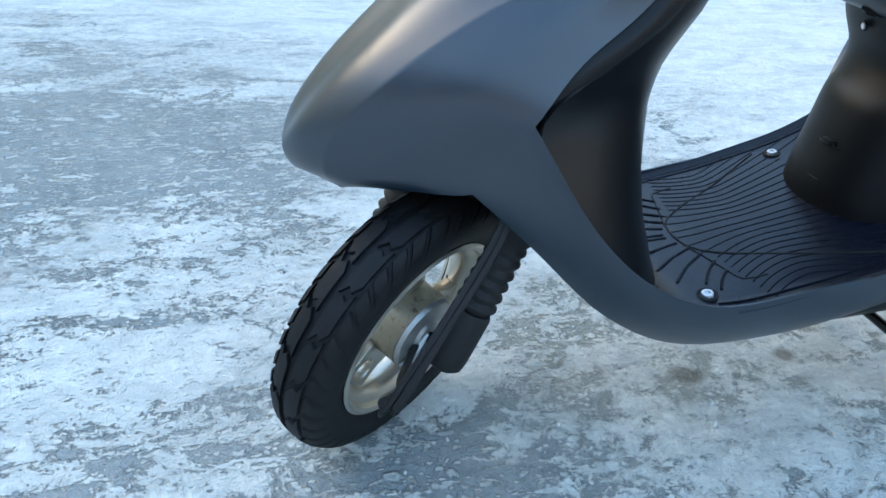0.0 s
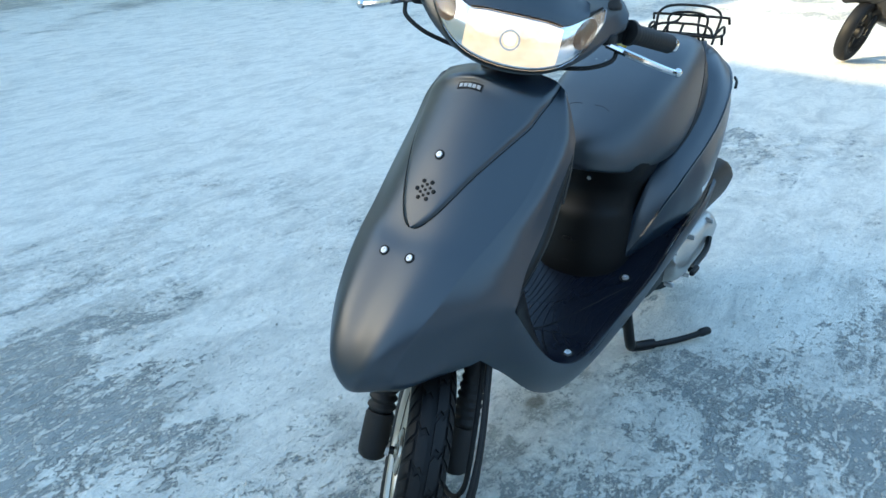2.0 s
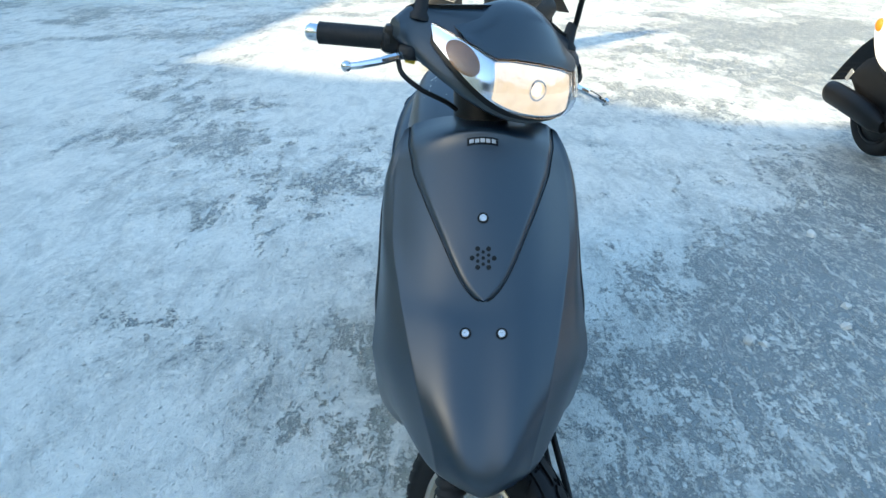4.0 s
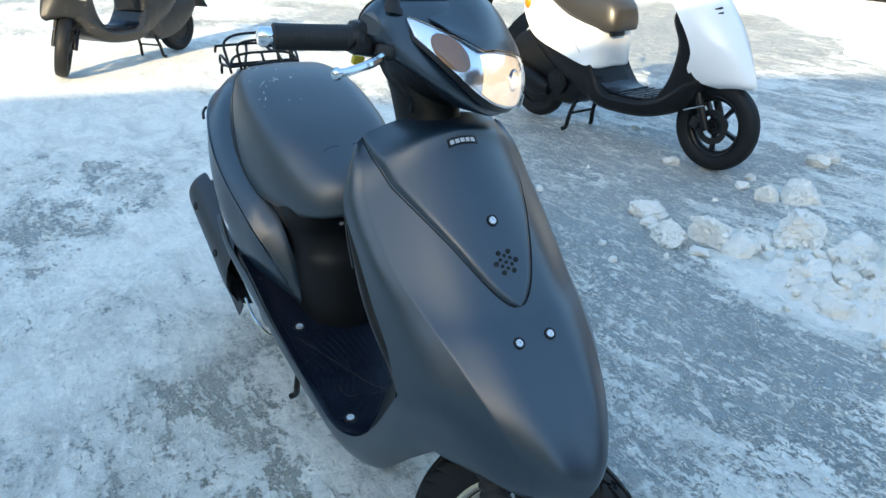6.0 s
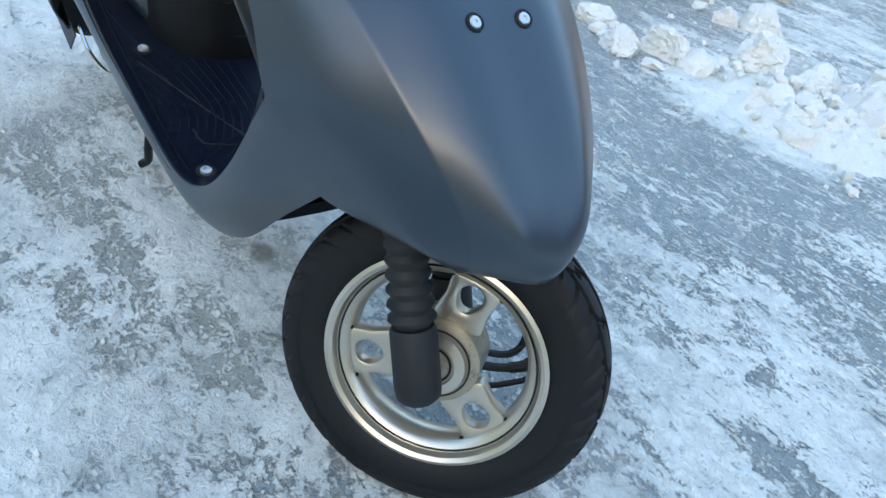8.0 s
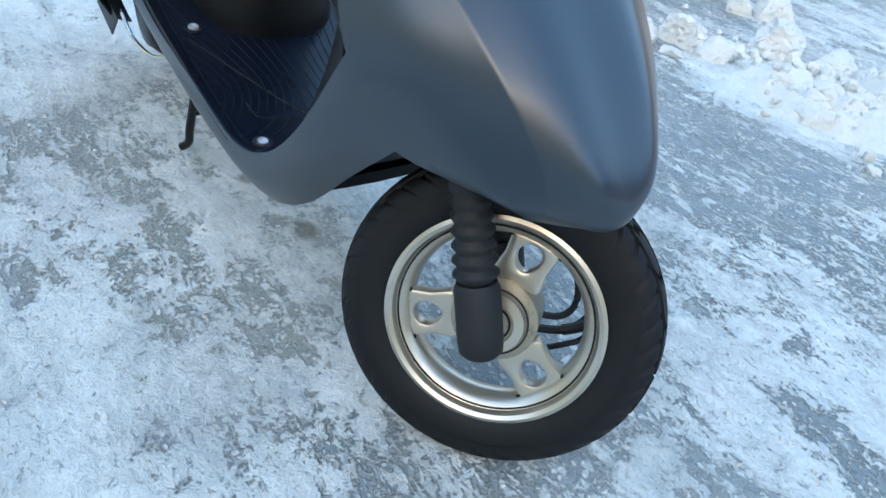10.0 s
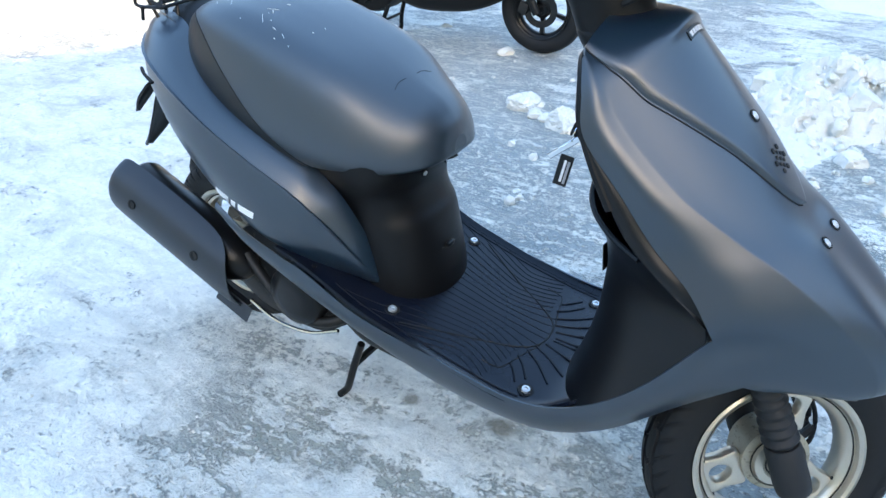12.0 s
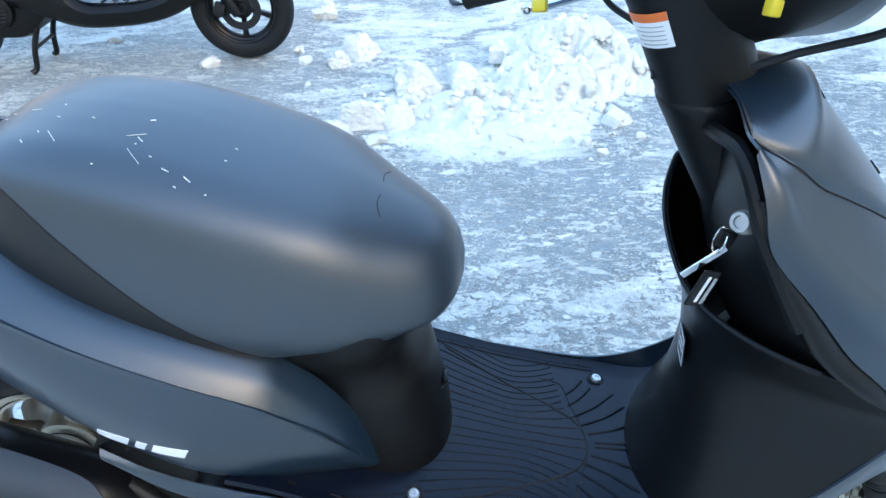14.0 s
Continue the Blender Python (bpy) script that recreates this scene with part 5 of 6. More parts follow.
part("fan_cover", lathe([(0, -0.150), (0.03, -0.152), (0.058, -0.146), (0.066, -0.135), (0.066, -0.09), (0, -0.09)], 32, "y"), M_GLOSS, engine, m=Matrix.Translation((-0.26, 0, 0.265)))
case = part("transmission_case", loft([[(x, y, z) for y, z in ((0.060, lo), (0.105, lo), (0.132, lo + 0.02), (0.138, (lo + hi) / 2), (0.130, hi - 0.02), (0.10, hi), (0.06, hi))] for x, lo, hi in ((-0.350, 0.195, 0.255), (-0.368, 0.160, 0.278), (-0.42, 0.135, 0.282), (-0.52, 0.130, 0.262), (-0.62, 0.140, 0.275), (-0.67, 0.165, 0.272), (-0.685, 0.195, 0.255))], 4, 3), M_ALLOY, scooter, "silver cast transmission case")
part("kick_starter", tube([(-0.600, 0.145, 0.215), (-0.560, 0.152, 0.192), (-0.470, 0.152, 0.176), (-0.430, 0.156, 0.180)], 0.009, 8), M_GLOSS, case, "black kick-start lever")
part("kick_pedal", box((0.05, 0.014, 0.016), (-0.425, 0.168, 0.184), 0.005), M_GRIP, case)
for x, z in ((-0.33, 0.17), (-0.33, 0.27), (-0.46, 0.145), (-0.46, 0.265), (-0.60, 0.155), (-0.62, 0.26)):
    part("case_bolt", lathe([(0, 0.145), (0.006, 0.145), (0.007, 0.140), (0.007, 0.12), (0, 0.12)], 6, "y"), M_SCREW, case, m=Matrix.Translation((x, 0, z)))
part("air_cleaner", loft([[(x, y, z) for y, z in ((0.055, lo), (0.115, lo), (0.135, (lo + hi) / 2), (0.120, hi), (0.055, hi))] for x, lo, hi in ((-0.40, 0.30, 0.34), (-0.43, 0.285, 0.375), (-0.56, 0.288, 0.405), (-0.70, 0.29, 0.412), (-0.765, 0.30, 0.40), (-0.785, 0.325, 0.375))], 3, 3), M_PLASTIC, scooter, "black plastic air cleaner box")
part("drain_window", box((0.022, 0.004, 0.016), (-0.755, 0.128, 0.352), 0.002), M_REFLECT, scooter, "small pale clip on the air cleaner")

slope = Vector((0.178, 0, -0.072)).normalized()
MUF = Matrix.Translation((-0.566, -0.130, 0.353)) @ Matrix((slope, Vector((0, 1, 0)), slope.cross(Vector((0, 1, 0))))).transposed().to_4x4()
muffler = part("muffler", lathe([(0.0, -0.165), (0.030, -0.168), (0.050, -0.160), (0.055, -0.150), (0.055, 0.13), (0.045, 0.16), (0.024, 0.19), (0, 0.20)], 32, "x"), M_GLOSS, scooter, "black exhaust muffler", m=MUF)
rows = []
for x, r, hi in ((-0.184, 0.056, 1.05), (-0.176, 0.070, 1.2), (-0.14, 0.074, 1.3), (0.02, 0.074, 1.3), (0.11, 0.074, 1.2), (0.150, 0.074, 0.95), (0.178, 0.073, 0.50), (0.200, 0.071, -0.10), (0.214, 0.068, -0.8)):
    rows.append([(x, -r * math.cos(a), r * (1.20 if a < 0 else 1.0) * math.sin(a)) for a in np.linspace(-1.5, hi, 13)])
cover = part("heat_shield", shell([surface(rows, 4, 1)], 0.003, out=(0, -1, 0)), M_HEAT, muffler, "matte grey heat shield held by two bolts", m=MUF)
for x in (-0.096, 0.096):
    part("bolt_hole", lathe([(0.0062, 0.002), (0.0105, 0.003), (0.0110, -0.004), (0.0062, -0.004)], 16, "z", close=True), M_HOLE, cover, m=MUF @ align((x, -0.0715, 0.016), (0, -1, 0.22)))
    part("bolt", lathe([(0, 0.001), (0.006, 0.001), (0.0062, -0.004)], 12, "z"), M_STEEL, cover, m=MUF @ align((x, -0.0715, 0.016), (0, -1, 0.22)))
part("shield_tab", box((0.090, 0.003, 0.040), (0.196, -0.046, -0.066), 0.001, (-14, 3, 2), 1), M_HEAT, cover, m=MUF)
part("exhaust_pipe", tube([(-0.40, -0.125, 0.318), (-0.34, -0.13, 0.262), (-0.27, -0.135, 0.222), (-0.20, -0.12, 0.215), (-0.15, -0.08, 0.23)], 0.0125, 12), M_STEEL, scooter, "sooty exhaust pipe")
part("pipe_guard", tube([(-0.370, -0.160, 0.232), (-0.30, -0.160, 0.205), (-0.22, -0.150, 0.200), (-0.15, -0.135, 0.222)], 0.004, 8), M_CHROME, scooter, "bright brake rod")

stand = bmesh.new()
tube([(-0.125, -0.10, 0.175), (-0.150, -0.102, 0.11), (-0.165, -0.104, 0.065), (-0.180, -0.103, 0.030), (-0.196, -0.112, 0.012)], 0.0085, 10, bm=stand)
tube([(-0.125, 0.10, 0.175), (-0.150, 0.10, 0.11), (-0.172, 0.100, 0.055), (-0.195, 0.102, 0.026), (-0.250, 0.138, 0.020)], 0.0145, 12, bm=stand)
tube([(-0.150, -0.102, 0.11), (-0.150, 0.0, 0.112), (-0.150, 0.10, 0.11)], 0.008, 8, bm=stand)
centre_stand = part("centre_stand", stand, M_GLOSS, scooter, "black steel centre stand")
part("stand_lever", tube([(-0.205, 0.105, 0.020), (-0.262, 0.150, 0.018), (-0.330, 0.196, 0.018), (-0.392, 0.236, 0.024)], 0.0088, 10), M_GLOSS, centre_stand)
part("foot_pad", lathe([(0, 0), (0.010, 0), (0.012, 0.006), (0.012, 0.028), (0.009, 0.034), (0, 0.034)], 14, "z"), M_GRIP, centre_stand, m=align((-0.372, 0.222, 0.022), (-0.02, 0.015, 0.004)))

# rear mudguard with a flap
guard = []
for x, z, w in ((-0.60, 0.655, 0.060), (-0.690, 0.600, 0.050), (-0.745, 0.535, 0.040), (-0.80, 0.475, 0.026), (-0.850, 0.425, 0.010)):
    guard.append([(x - 0.018 * (1 - abs(f) ** 2), w * f, z) for f in np.linspace(-1, 1, 9)])
mudguard = part("rear_mudguard", shell([surface(guard, 4, 2)], 0.004, out=(-1, 0, 0.3)), M_PLASTIC, scooter, "black plastic rear mudguard flap")
for side in (-1, 1):
    prong = [[(x - 0.010 * (1 - q * q), side * (0.052 + 0.5 * w) + w * q, z) for q in np.linspace(-1, 1, 5)] for x, z, w in ((-0.675, 0.628, 0.020), (-0.725, 0.588, 0.018), (-0.770, 0.545, 0.006))]
    part("guard_prong", shell([surface(prong, 3, 2)], 0.004, out=(-1, 0, 0.3)), M_PLASTIC, mudguard)
part("mudguard_bracket", box((0.05, 0.07, 0.05), (-0.690, 0, 0.640), 0.012, (0, -40, 0)), M_PLASTIC, mudguard)
part("tail_light", loft([[(x, w * math.cos(a), 0.685 + h * math.sin(a)) for a in np.linspace(0, 2 * math.pi, 12, endpoint=False)] for x, w, h in ((-0.60, 0.085, 0.035), (-0.65, 0.072, 0.032), (-0.672, 0.04, 0.018))], 3, 2), material("red_lens", (0.35, 0.02, 0.015), 0.15), scooter, "red tail light")
part("hugger", loft([[(-0.548 + r * math.cos(a), y, 0.238 + r * math.sin(a)) for y in (-0.045, 0.045) for r in ((0.222, 0.226) if y < 0 else (0.226, 0.222))] for a in np.linspace(0.25, 1.7, 6)], 3, 1), M_PLASTIC, scooter, "black inner mudguard")
part("shock_absorber", tube([(-0.50, 0.11, 0.30), (-0.43, 0.11, 0.55)], 0.022, 14, smooth=False), M_GLOSS, scooter, "black rear shock absorber")


def rack():
    """The bent-wire carrier behind the seat: two hoops, hooked cross bars and a low tray."""
    bars = []
    for x, y, z, drop in ((-0.618, 0.105, 0.843, 0.016), (-0.592, 0.100, 0.798, 0.022)):
        bars.append([(x - 0.004, -y - 0.001, z - drop), (x, -y, z - 0.004), (x, -y + 0.008, z), (x, 0, z + 0.001), (x, y - 0.008, z), (x, y, z - 0.004), (x - 0.004, y + 0.001, z - drop)])
    for pts in (
        [(-0.575, 0.081, 0.778), (-0.592, 0.085, 0.815), (-0.605, 0.087, 0.845), (-0.612, 0.074, 0.861), (-0.615, 0.045, 0.869), (-0.615, 0.0, 0.871)],
        [(-0.587, 0.050, 0.776), (-0.595, 0.053, 0.812), (-0.600, 0.054, 0.838), (-0.603, 0.042, 0.849), (-0.604, 0.020, 0.853), (-0.604, 0.0, 0.854)],
        [(-0.545, 0.090, 0.801), (-0.556, 0.080, 0.818), (-0.566, 0.062, 0.825), (-0.570, 0.030, 0.828), (-0.570, 0.0, 0.828)],
    ):
        bars.append(pts + [(x, -y, z) for x, y, z in pts[-2::-1]])
    bars.append([(-0.545, -0.090, 0.801), (-0.545, 0, 0.803), (-0.545, 0.090, 0.801)])
    for s in (-1, 1):
        bars.append([(-0.545, s * 0.090, 0.801), (-0.575, s * 0.097, 0.818), (-0.603, s * 0.098, 0.822), (-0.612, s * 0.098, 0.812), (-0.604, s * 0.098, 0.800), (-0.545, s * 0.090, 0.801)])
        bars.append([(-0.545, s * 0.058, 0.778), (-0.552, s * 0.050, 0.802), (-0.569, s * 0.040, 0.827)])
        bars.append([(-0.569, s * 0.040, 0.827), (-0.600, s * 0.030, 0.830), (-0.618, s * 0.025, 0.842)])
    bars.append([(-0.545, 0, 0.802), (-0.570, 0, 0.828)])
    rk = None
    for b in bars:
        ob = part("rack_bar" if rk else "rear_rack", tube(b, 0.0036, 8), M_GLOSS, rk or scooter, "" if rk else "black bent-wire luggage rack")
        rk = rk or ob


rack()


# ---- other scooters in the yard ----
def other_scooter(name, label, at, turn, shield_mat, flank_mat, low_mat, seat_mat, wheel_mat, steer=0.0, basket=False):
    """A parked scooter, nose along its own +x, origin on the ground between the wheels."""
    root = tagged(empty(name, at, turn), label, "scooter")
    base = 1.25
    fx, rx = 0.60, 0.60 - base - 0.02
    st = Matrix.Translation((0.36, 0, 0.86)) @ Matrix.Rotation(radians(steer), 4, STEER_AXIS) @ Matrix.Translation((-0.36, 0, -0.86))
    fw = wheel(root, st @ Matrix.Translation((fx, 0, 0.226)), r=0.228, w=0.088, rim_r=0.152, rim_mat=wheel_mat, style="five", name="front_wheel", hub_r=0.045, tread=False)
    rw = wheel(root, pose(rx, 0, 0.228), r=0.222, w=0.090, rim_r=0.150, rim_mat=wheel_mat, style="five", name="rear_wheel", hub_r=0.05, tread=False)
    part("brake_drum", lathe([(0, -0.036), (0.05, -0.038), (0.135, -0.028), (0.146, -0.02), (0.146, 0.02), (0, 0.03)], 32, "y"), M_STEEL, rw, m=pose(rx, 0, 0.228))
    part("brake_disc", lathe([(0.055, -0.045), (0.088, -0.045), (0.088, -0.041), (0.055, -0.041)], 32, "y", close=True), M_STEEL, fw, m=st @ Matrix.Translation((fx, 0, 0.226)))
    for s in (-1, 1):
        part("fork_leg", tube([(fx - 0.01, s * 0.07, 0.21), (fx - 0.07, s * 0.07, 0.34), (fx - 0.13, s * 0.065, 0.48)], 0.020, 12), M_GLOSS, root, m=st)
    part("caliper", box((0.05, 0.03, 0.06), (fx - 0.085, -0.055, 0.235), 0.008, (0, 20, 0)), M_STEEL, root, m=st)
    part("link_rod", tube([(fx - 0.145, -0.08, 0.29), (fx - 0.03, -0.085, 0.335)], 0.007, 8, smooth=False), M_CHROME, root, m=st)
    rows = []
    for (xc, zc), (xe, ye, ze) in zip(((0.36, 0.955), (0.44, 0.915), (0.53, 0.822), (0.628, 0.708), (0.705, 0.590), (0.762, 0.485), (0.768, 0.446), (0.735, 0.424)), ((0.300, 0.10, 0.90), (0.322, 0.150, 0.830), (0.400, 0.165, 0.740), (0.463, 0.166, 0.655), (0.492, 0.157, 0.575), (0.475, 0.137, 0.492), (0.535, 0.102, 0.440), (0.610, 0.060, 0.420))):
        e, c = np.array((xe, -ye, ze)), np.array((xc, 0, zc))
        k = e + (c - e) * np.array((0.42, 0.20, 0.42)) + np.array((0.012, 0, 0.010))
        rows.append([e, k, e + (c - e) * np.array((0.80, 0.58, 0.80)) + np.array((0.010, 0, 0.008)), c])
    g = surface(rows, 5, 4)
    shield = part("leg_shield", shell([g, mirror_y(g)], 0.004), shield_mat, root, sharp=38)
    for k in range(2):
        part("vent", box((0.006, 0.036 - 0.010 * k, 0.012), (0.545 + 0.014 * k, -0.066, 0.783 - 0.020 * k), 0.003, (20, 40, -30)), M_HOLE, shield)
    column = []
    for z, xr, xf, w in ((0.28, 0.270, 0.44, 0.120), (0.34, 0.305, 0.50, 0.126), (0.41, 0.345, 0.525, 0.122), (0.50, 0.375, 0.530, 0.126), (0.60, 0.392, 0.505, 0.140), (0.66, 0.374, 0.475, 0.146), (0.71, 0.350, 0.440, 0.146), (0.75, 0.346, 0.410, 0.136), (0.80, 0.345, 0.390, 0.112)):
        column.append([(xr + 0.02, -w, z), ((xr + xf) / 2, -w * 1.04, z), (xf, -w * 0.85, z), (xf, w * 0.85, z), ((xr + xf) / 2, w * 1.04, z), (xr + 0.02, w, z), (xr, w * 0.7, z), (xr, -w * 0.7, z)])
    part("inner_shield", loft(column, 3, 2), low_mat, root, sharp=50)
    lower = []
    for x, w, lo, hi in ((0.575, 0.06, 0.440, 0.468), (0.52, 0.105, 0.385, 0.462), (0.455, 0.135, 0.300, 0.42), (0.36, 0.150, 0.245, 0.34), (0.24, 0.155, 0.212, 0.298), (0.10, 0.158, 0.200, 0.290), (-0.02, 0.158, 0.200, 0.300), (-0.10, 0.158, 0.215, 0.38), (-0.15, 0.158, 0.235, 0.455), (-0.22, 0.160, 0.265, 0.478), (-0.40, 0.156, 0.340, 0.50), (-0.54, 0.140, 0.430, 0.525), (-0.66, 0.11, 0.50, 0.57)):
        lower.append([(x, -w, hi), (x, -w * 1.05, (lo + hi) / 2), (x, -w * 0.82, lo), (x, 0, lo), (x, w * 0.82, lo), (x, w * 1.05, (lo + hi) / 2), (x, w, hi), (x, 0, hi + 0.004)])
    low = part("lower_body", loft(lower, 4, 2), low_mat, root, "black lower body and floor", sharp=50)
    mat_rows = [[(x, y, z + 0.006) for y in np.linspace(-0.135, 0.135, 7)] for x, z in ((-0.07, 0.335), (-0.01, 0.304), (0.08, 0.296), (0.20, 0.299), (0.28, 0.312), (0.33, 0.328))]
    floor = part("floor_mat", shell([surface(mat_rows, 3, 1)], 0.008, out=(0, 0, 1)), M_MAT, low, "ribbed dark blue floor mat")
    for k in range(6):
        part("rib", tube([(0.055 + 0.046 * k, y, 0.307 + 0.0012 * k * k * 0.6) for y in (-0.13, 0, 0.13)], 0.004, 6, per=2), M_MAT, floor)
    hind = Matrix.Translation((-0.055, 0, 0))
    flank = []
    for x, w, lo, hi in ((-0.098, 0.070, 0.416, 0.604), (-0.103, 0.105, 0.408, 0.606), (-0.115, 0.135, 0.402, 0.610), (-0.140, 0.158, 0.404, 0.616), (-0.20, 0.168, 0.416, 0.630), (-0.35, 0.170, 0.452, 0.665), (-0.50, 0.160, 0.486, 0.730), (-0.60, 0.148, 0.522, 0.775), (-0.67, 0.134, 0.585, 0.792), (-0.73, 0.112, 0.665, 0.796), (-0.765, 0.07, 0.725, 0.785)):
        flank.append([(x, -w * 0.85, hi), (x, -w, hi - 0.35 * (hi - lo)), (x, -w * 1.02, lo + 0.2 * (hi - lo)), (x, -w * 0.97, lo), (x, 0, lo), (x, w * 0.97, lo), (x, w * 1.02, lo + 0.2 * (hi - lo)), (x, w, hi - 0.35 * (hi - lo)), (x, w * 0.85, hi), (x, 0, hi + 0.006)])
    fl = part("rear_body", loft(flank, 4, 3), flank_mat, root, sharp=50)
    part("panel_line", tube([(-0.29, -0.1745, 0.56), (-0.24, -0.1735, 0.52), (-0.20, -0.1715, 0.480)], 0.0022, 6), M_INK, fl)
    for k in range(3):
        part("mark", box((0.018, 0.001, 0.006), (-0.52 + 0.024 * k, -0.1645 - 0.0016 * k, 0.665 - 0.010 * k), 0.0004, (0, 20, 0), 1), M_INK, fl)
    for s in (-1, 1):
        part("indicator", loft([[(-0.675 + 0.027 * a, s * (0.126 + d), 0.699 + 0.034 * b) for a, b in ((math.cos(q) * f, math.sin(q) * f) for q in np.linspace(0, 2 * math.pi, 10, endpoint=False))] for d, f in ((0.0, 1.0), (0.016, 0.95), (0.026, 0.6))], 2, 2), M_ORANGE, fl, "orange indicator")
    ring_of = []
    for x, top, w, bot in ((-0.030, 0.672, 0.05, 0.622), (-0.040, 0.728, 0.095, 0.606), (-0.075, 0.766, 0.122, 0.602), (-0.13, 0.782, 0.138, 0.606), (-0.22, 0.792, 0.150, 0.622), (-0.34, 0.812, 0.150, 0.655), (-0.46, 0.845, 0.142, 0.705), (-0.57, 0.855, 0.125, 0.768), (-0.66, 0.835, 0.085, 0.790)):
        ring_of.append(seat_ring(x, top, w, bot))
    part("seat", loft(ring_of, 4, 2), seat_mat, root, "black vinyl seat", sharp=0)
    part("seat_hinge", box((0.03, 0.10, 0.05), (-0.075, -0.03, 0.600), 0.008), M_GLOSS, root)
    head = []
    for y, rr in ((-0.16, 0.02), (-0.13, 0.045), (-0.07, 0.068), (0, 0.078), (0.07, 0.068), (0.13, 0.045), (0.16, 0.02)):
        head.append([(0.335 + rr * 1.0 * math.cos(a), y, 0.985 + rr * 0.95 * math.sin(a)) for a in np.linspace(0, 2 * math.pi, 12, endpoint=False)])
    part("handlebar_cover", loft(head, 3, 2), shield_mat, root, m=st)
    part("headlight", lathe([(0, 0.016), (0.035, 0.012), (0.055, 0.0), (0.055, -0.02)], 24, "x"), M_REFLECT, root, m=st @ pose(0.405, 0, 0.985))
    part("neck", tube([(0.355, 0, 0.86), (0.335, 0, 0.96)], 0.05, 14, smooth=False), low_mat, root, m=st)
    for s in (-1, 1):
        part("grip", tube([(0.30, s * 0.15, 0.99), (0.25, s * 0.31, 0.975)], 0.017, 12, smooth=False), M_GRIP, root, m=st)
        part("brake_lever", tube([(0.345, s * 0.15, 0.975), (0.345, s * 0.22, 0.97), (0.315, s * 0.31, 0.965)], 0.006, 8), M_CHROME, root, m=st)
        part("mirror_stem", tube([(0.30, s * 0.15, 1.02), (0.33, s * 0.19, 1.10), (0.33, s * 0.22, 1.18)], 0.006, 8), M_GLOSS, root, m=st)
        part("mirror_head", loft([[(x, s * 0.23 + 0.055 * f * math.cos(a), 1.21 + 0.04 * f * math.sin(a)) for a in np.linspace(0, 2 * math.pi, 10, endpoint=False)] for x, f in ((0.322, 0.9), (0.335, 1.0), (0.355, 0.5))], 2, 2), M_GLOSS, root, m=st)
    part("engine", loft([[(x, y, z) for y, z in ((-0.10, lo), (0, lo - 0.01), (0.11, lo), (0.12, (lo + hi) / 2), (0.08, hi), (0, hi), (-0.08, hi), (-0.12, (lo + hi) / 2))] for x, lo, hi in ((-0.16, 0.24, 0.40), (-0.26, 0.17, 0.46), (-0.40, 0.17, 0.50), (-0.56, 0.22, 0.52), (-0.70, 0.30, 0.52), (-0.76, 0.36, 0.48))], 3, 2), low_mat, root, "dark engine block", m=hind)
    fan = part("fan_cover", lathe([(0, -0.150), (0.05, -0.152), (0.072, -0.142), (0.078, -0.12), (0.078, -0.08)], 28, "y"), M_PLASTIC, root, "black slatted fan cover", m=pose(-0.392, 0, 0.285))
    for k in range(6):
        part("slat", box((0.11 - 0.010 * abs(k - 2.5), 0.006, 0.007), (-0.392, -0.153, 0.246 + 0.0155 * k), 0.001, segments=1), M_STEEL, fan)
    part("muffler", loft([[(x, -0.150 + 0.052 * f * math.cos(a), z - 0.015 + 0.066 * f * math.sin(a)) for a in np.linspace(0, 2 * math.pi, 12, endpoint=False)] for x, z, f in ((-0.44, 0.245, 0.5), (-0.53, 0.262, 0.9), (-0.66, 0.288, 1.0), (-0.84, 0.312, 1.0), (-0.92, 0.318, 0.95), (-0.95, 0.320, 0.7))], 3, 2), M_PLASTIC, root, "black muffler")
    part("mudguard", shell([surface([[(x, w * f, z) for f in np.linspace(-1, 1, 5)] for x, z, w in ((-0.72, 0.66, 0.08), (-0.84, 0.575, 0.085), (-0.96, 0.455, 0.085), (-1.06, 0.345, 0.08))], 3, 2)], 0.004), M_PLASTIC, root)
    for k in range(7):
        part("guard_slat", box((0.012, 0.15, 0.010), (-0.872 - 0.028 * k, 0, 0.553 - 0.031 * k), 0.002, (0, -48, 0), 1), M_STEEL, root)
    part("side_plate", box((0.030, 0.004, 0.075), (-0.885, -0.090, 0.405), 0.002, (0, 35, 0), 1), M_ALLOY, root, "pale bracket beside the muffler")
    bm = bmesh.new()
    for s in (-1, 1):
        tube([(-0.10, s * 0.09, 0.20), (-0.135, s * 0.10, 0.11), (-0.15, s * 0.11, 0.03), (-0.17, s * 0.125, 0.012)], 0.0125, 8, bm=bm)
    tube([(-0.135, -0.10, 0.11), (-0.135, 0.10, 0.11)], 0.008, 8, bm=bm, smooth=False)
    part("centre_stand", bm, M_GLOSS, root, "black centre stand", m=hind @ Matrix.Translation((-0.11, 0, 0)))
    for s in (-1, 1):
        part("rack_bar", tube([(-0.56, s * 0.07, 0.78), (-0.60, s * 0.09, 0.83), (-0.72, s * 0.09, 0.83), (-0.78, s * 0.06, 0.83)], 0.005, 8), M_GLOSS, root)
    for x in (-0.62, -0.70, -0.77):
        part("rack_bar", tube([(x, -0.088, 0.83), (x, 0.088, 0.83)], 0.0045, 6, smooth=False), M_GLOSS, root)
    if basket:
        bk = None
        for z in np.linspace(0.62, 0.86, 7):
            h, d = 0.13 + 0.06 * (z - 0.62) / 0.24, 0.10 + 0.03 * (z - 0.62) / 0.24
            x0 = 0.66
            loop = [(x0 - d, -h, z), (x0 + d, -h, z), (x0 + d, h, z), (x0 - d, h, z), (x0 - d, -h, z)]
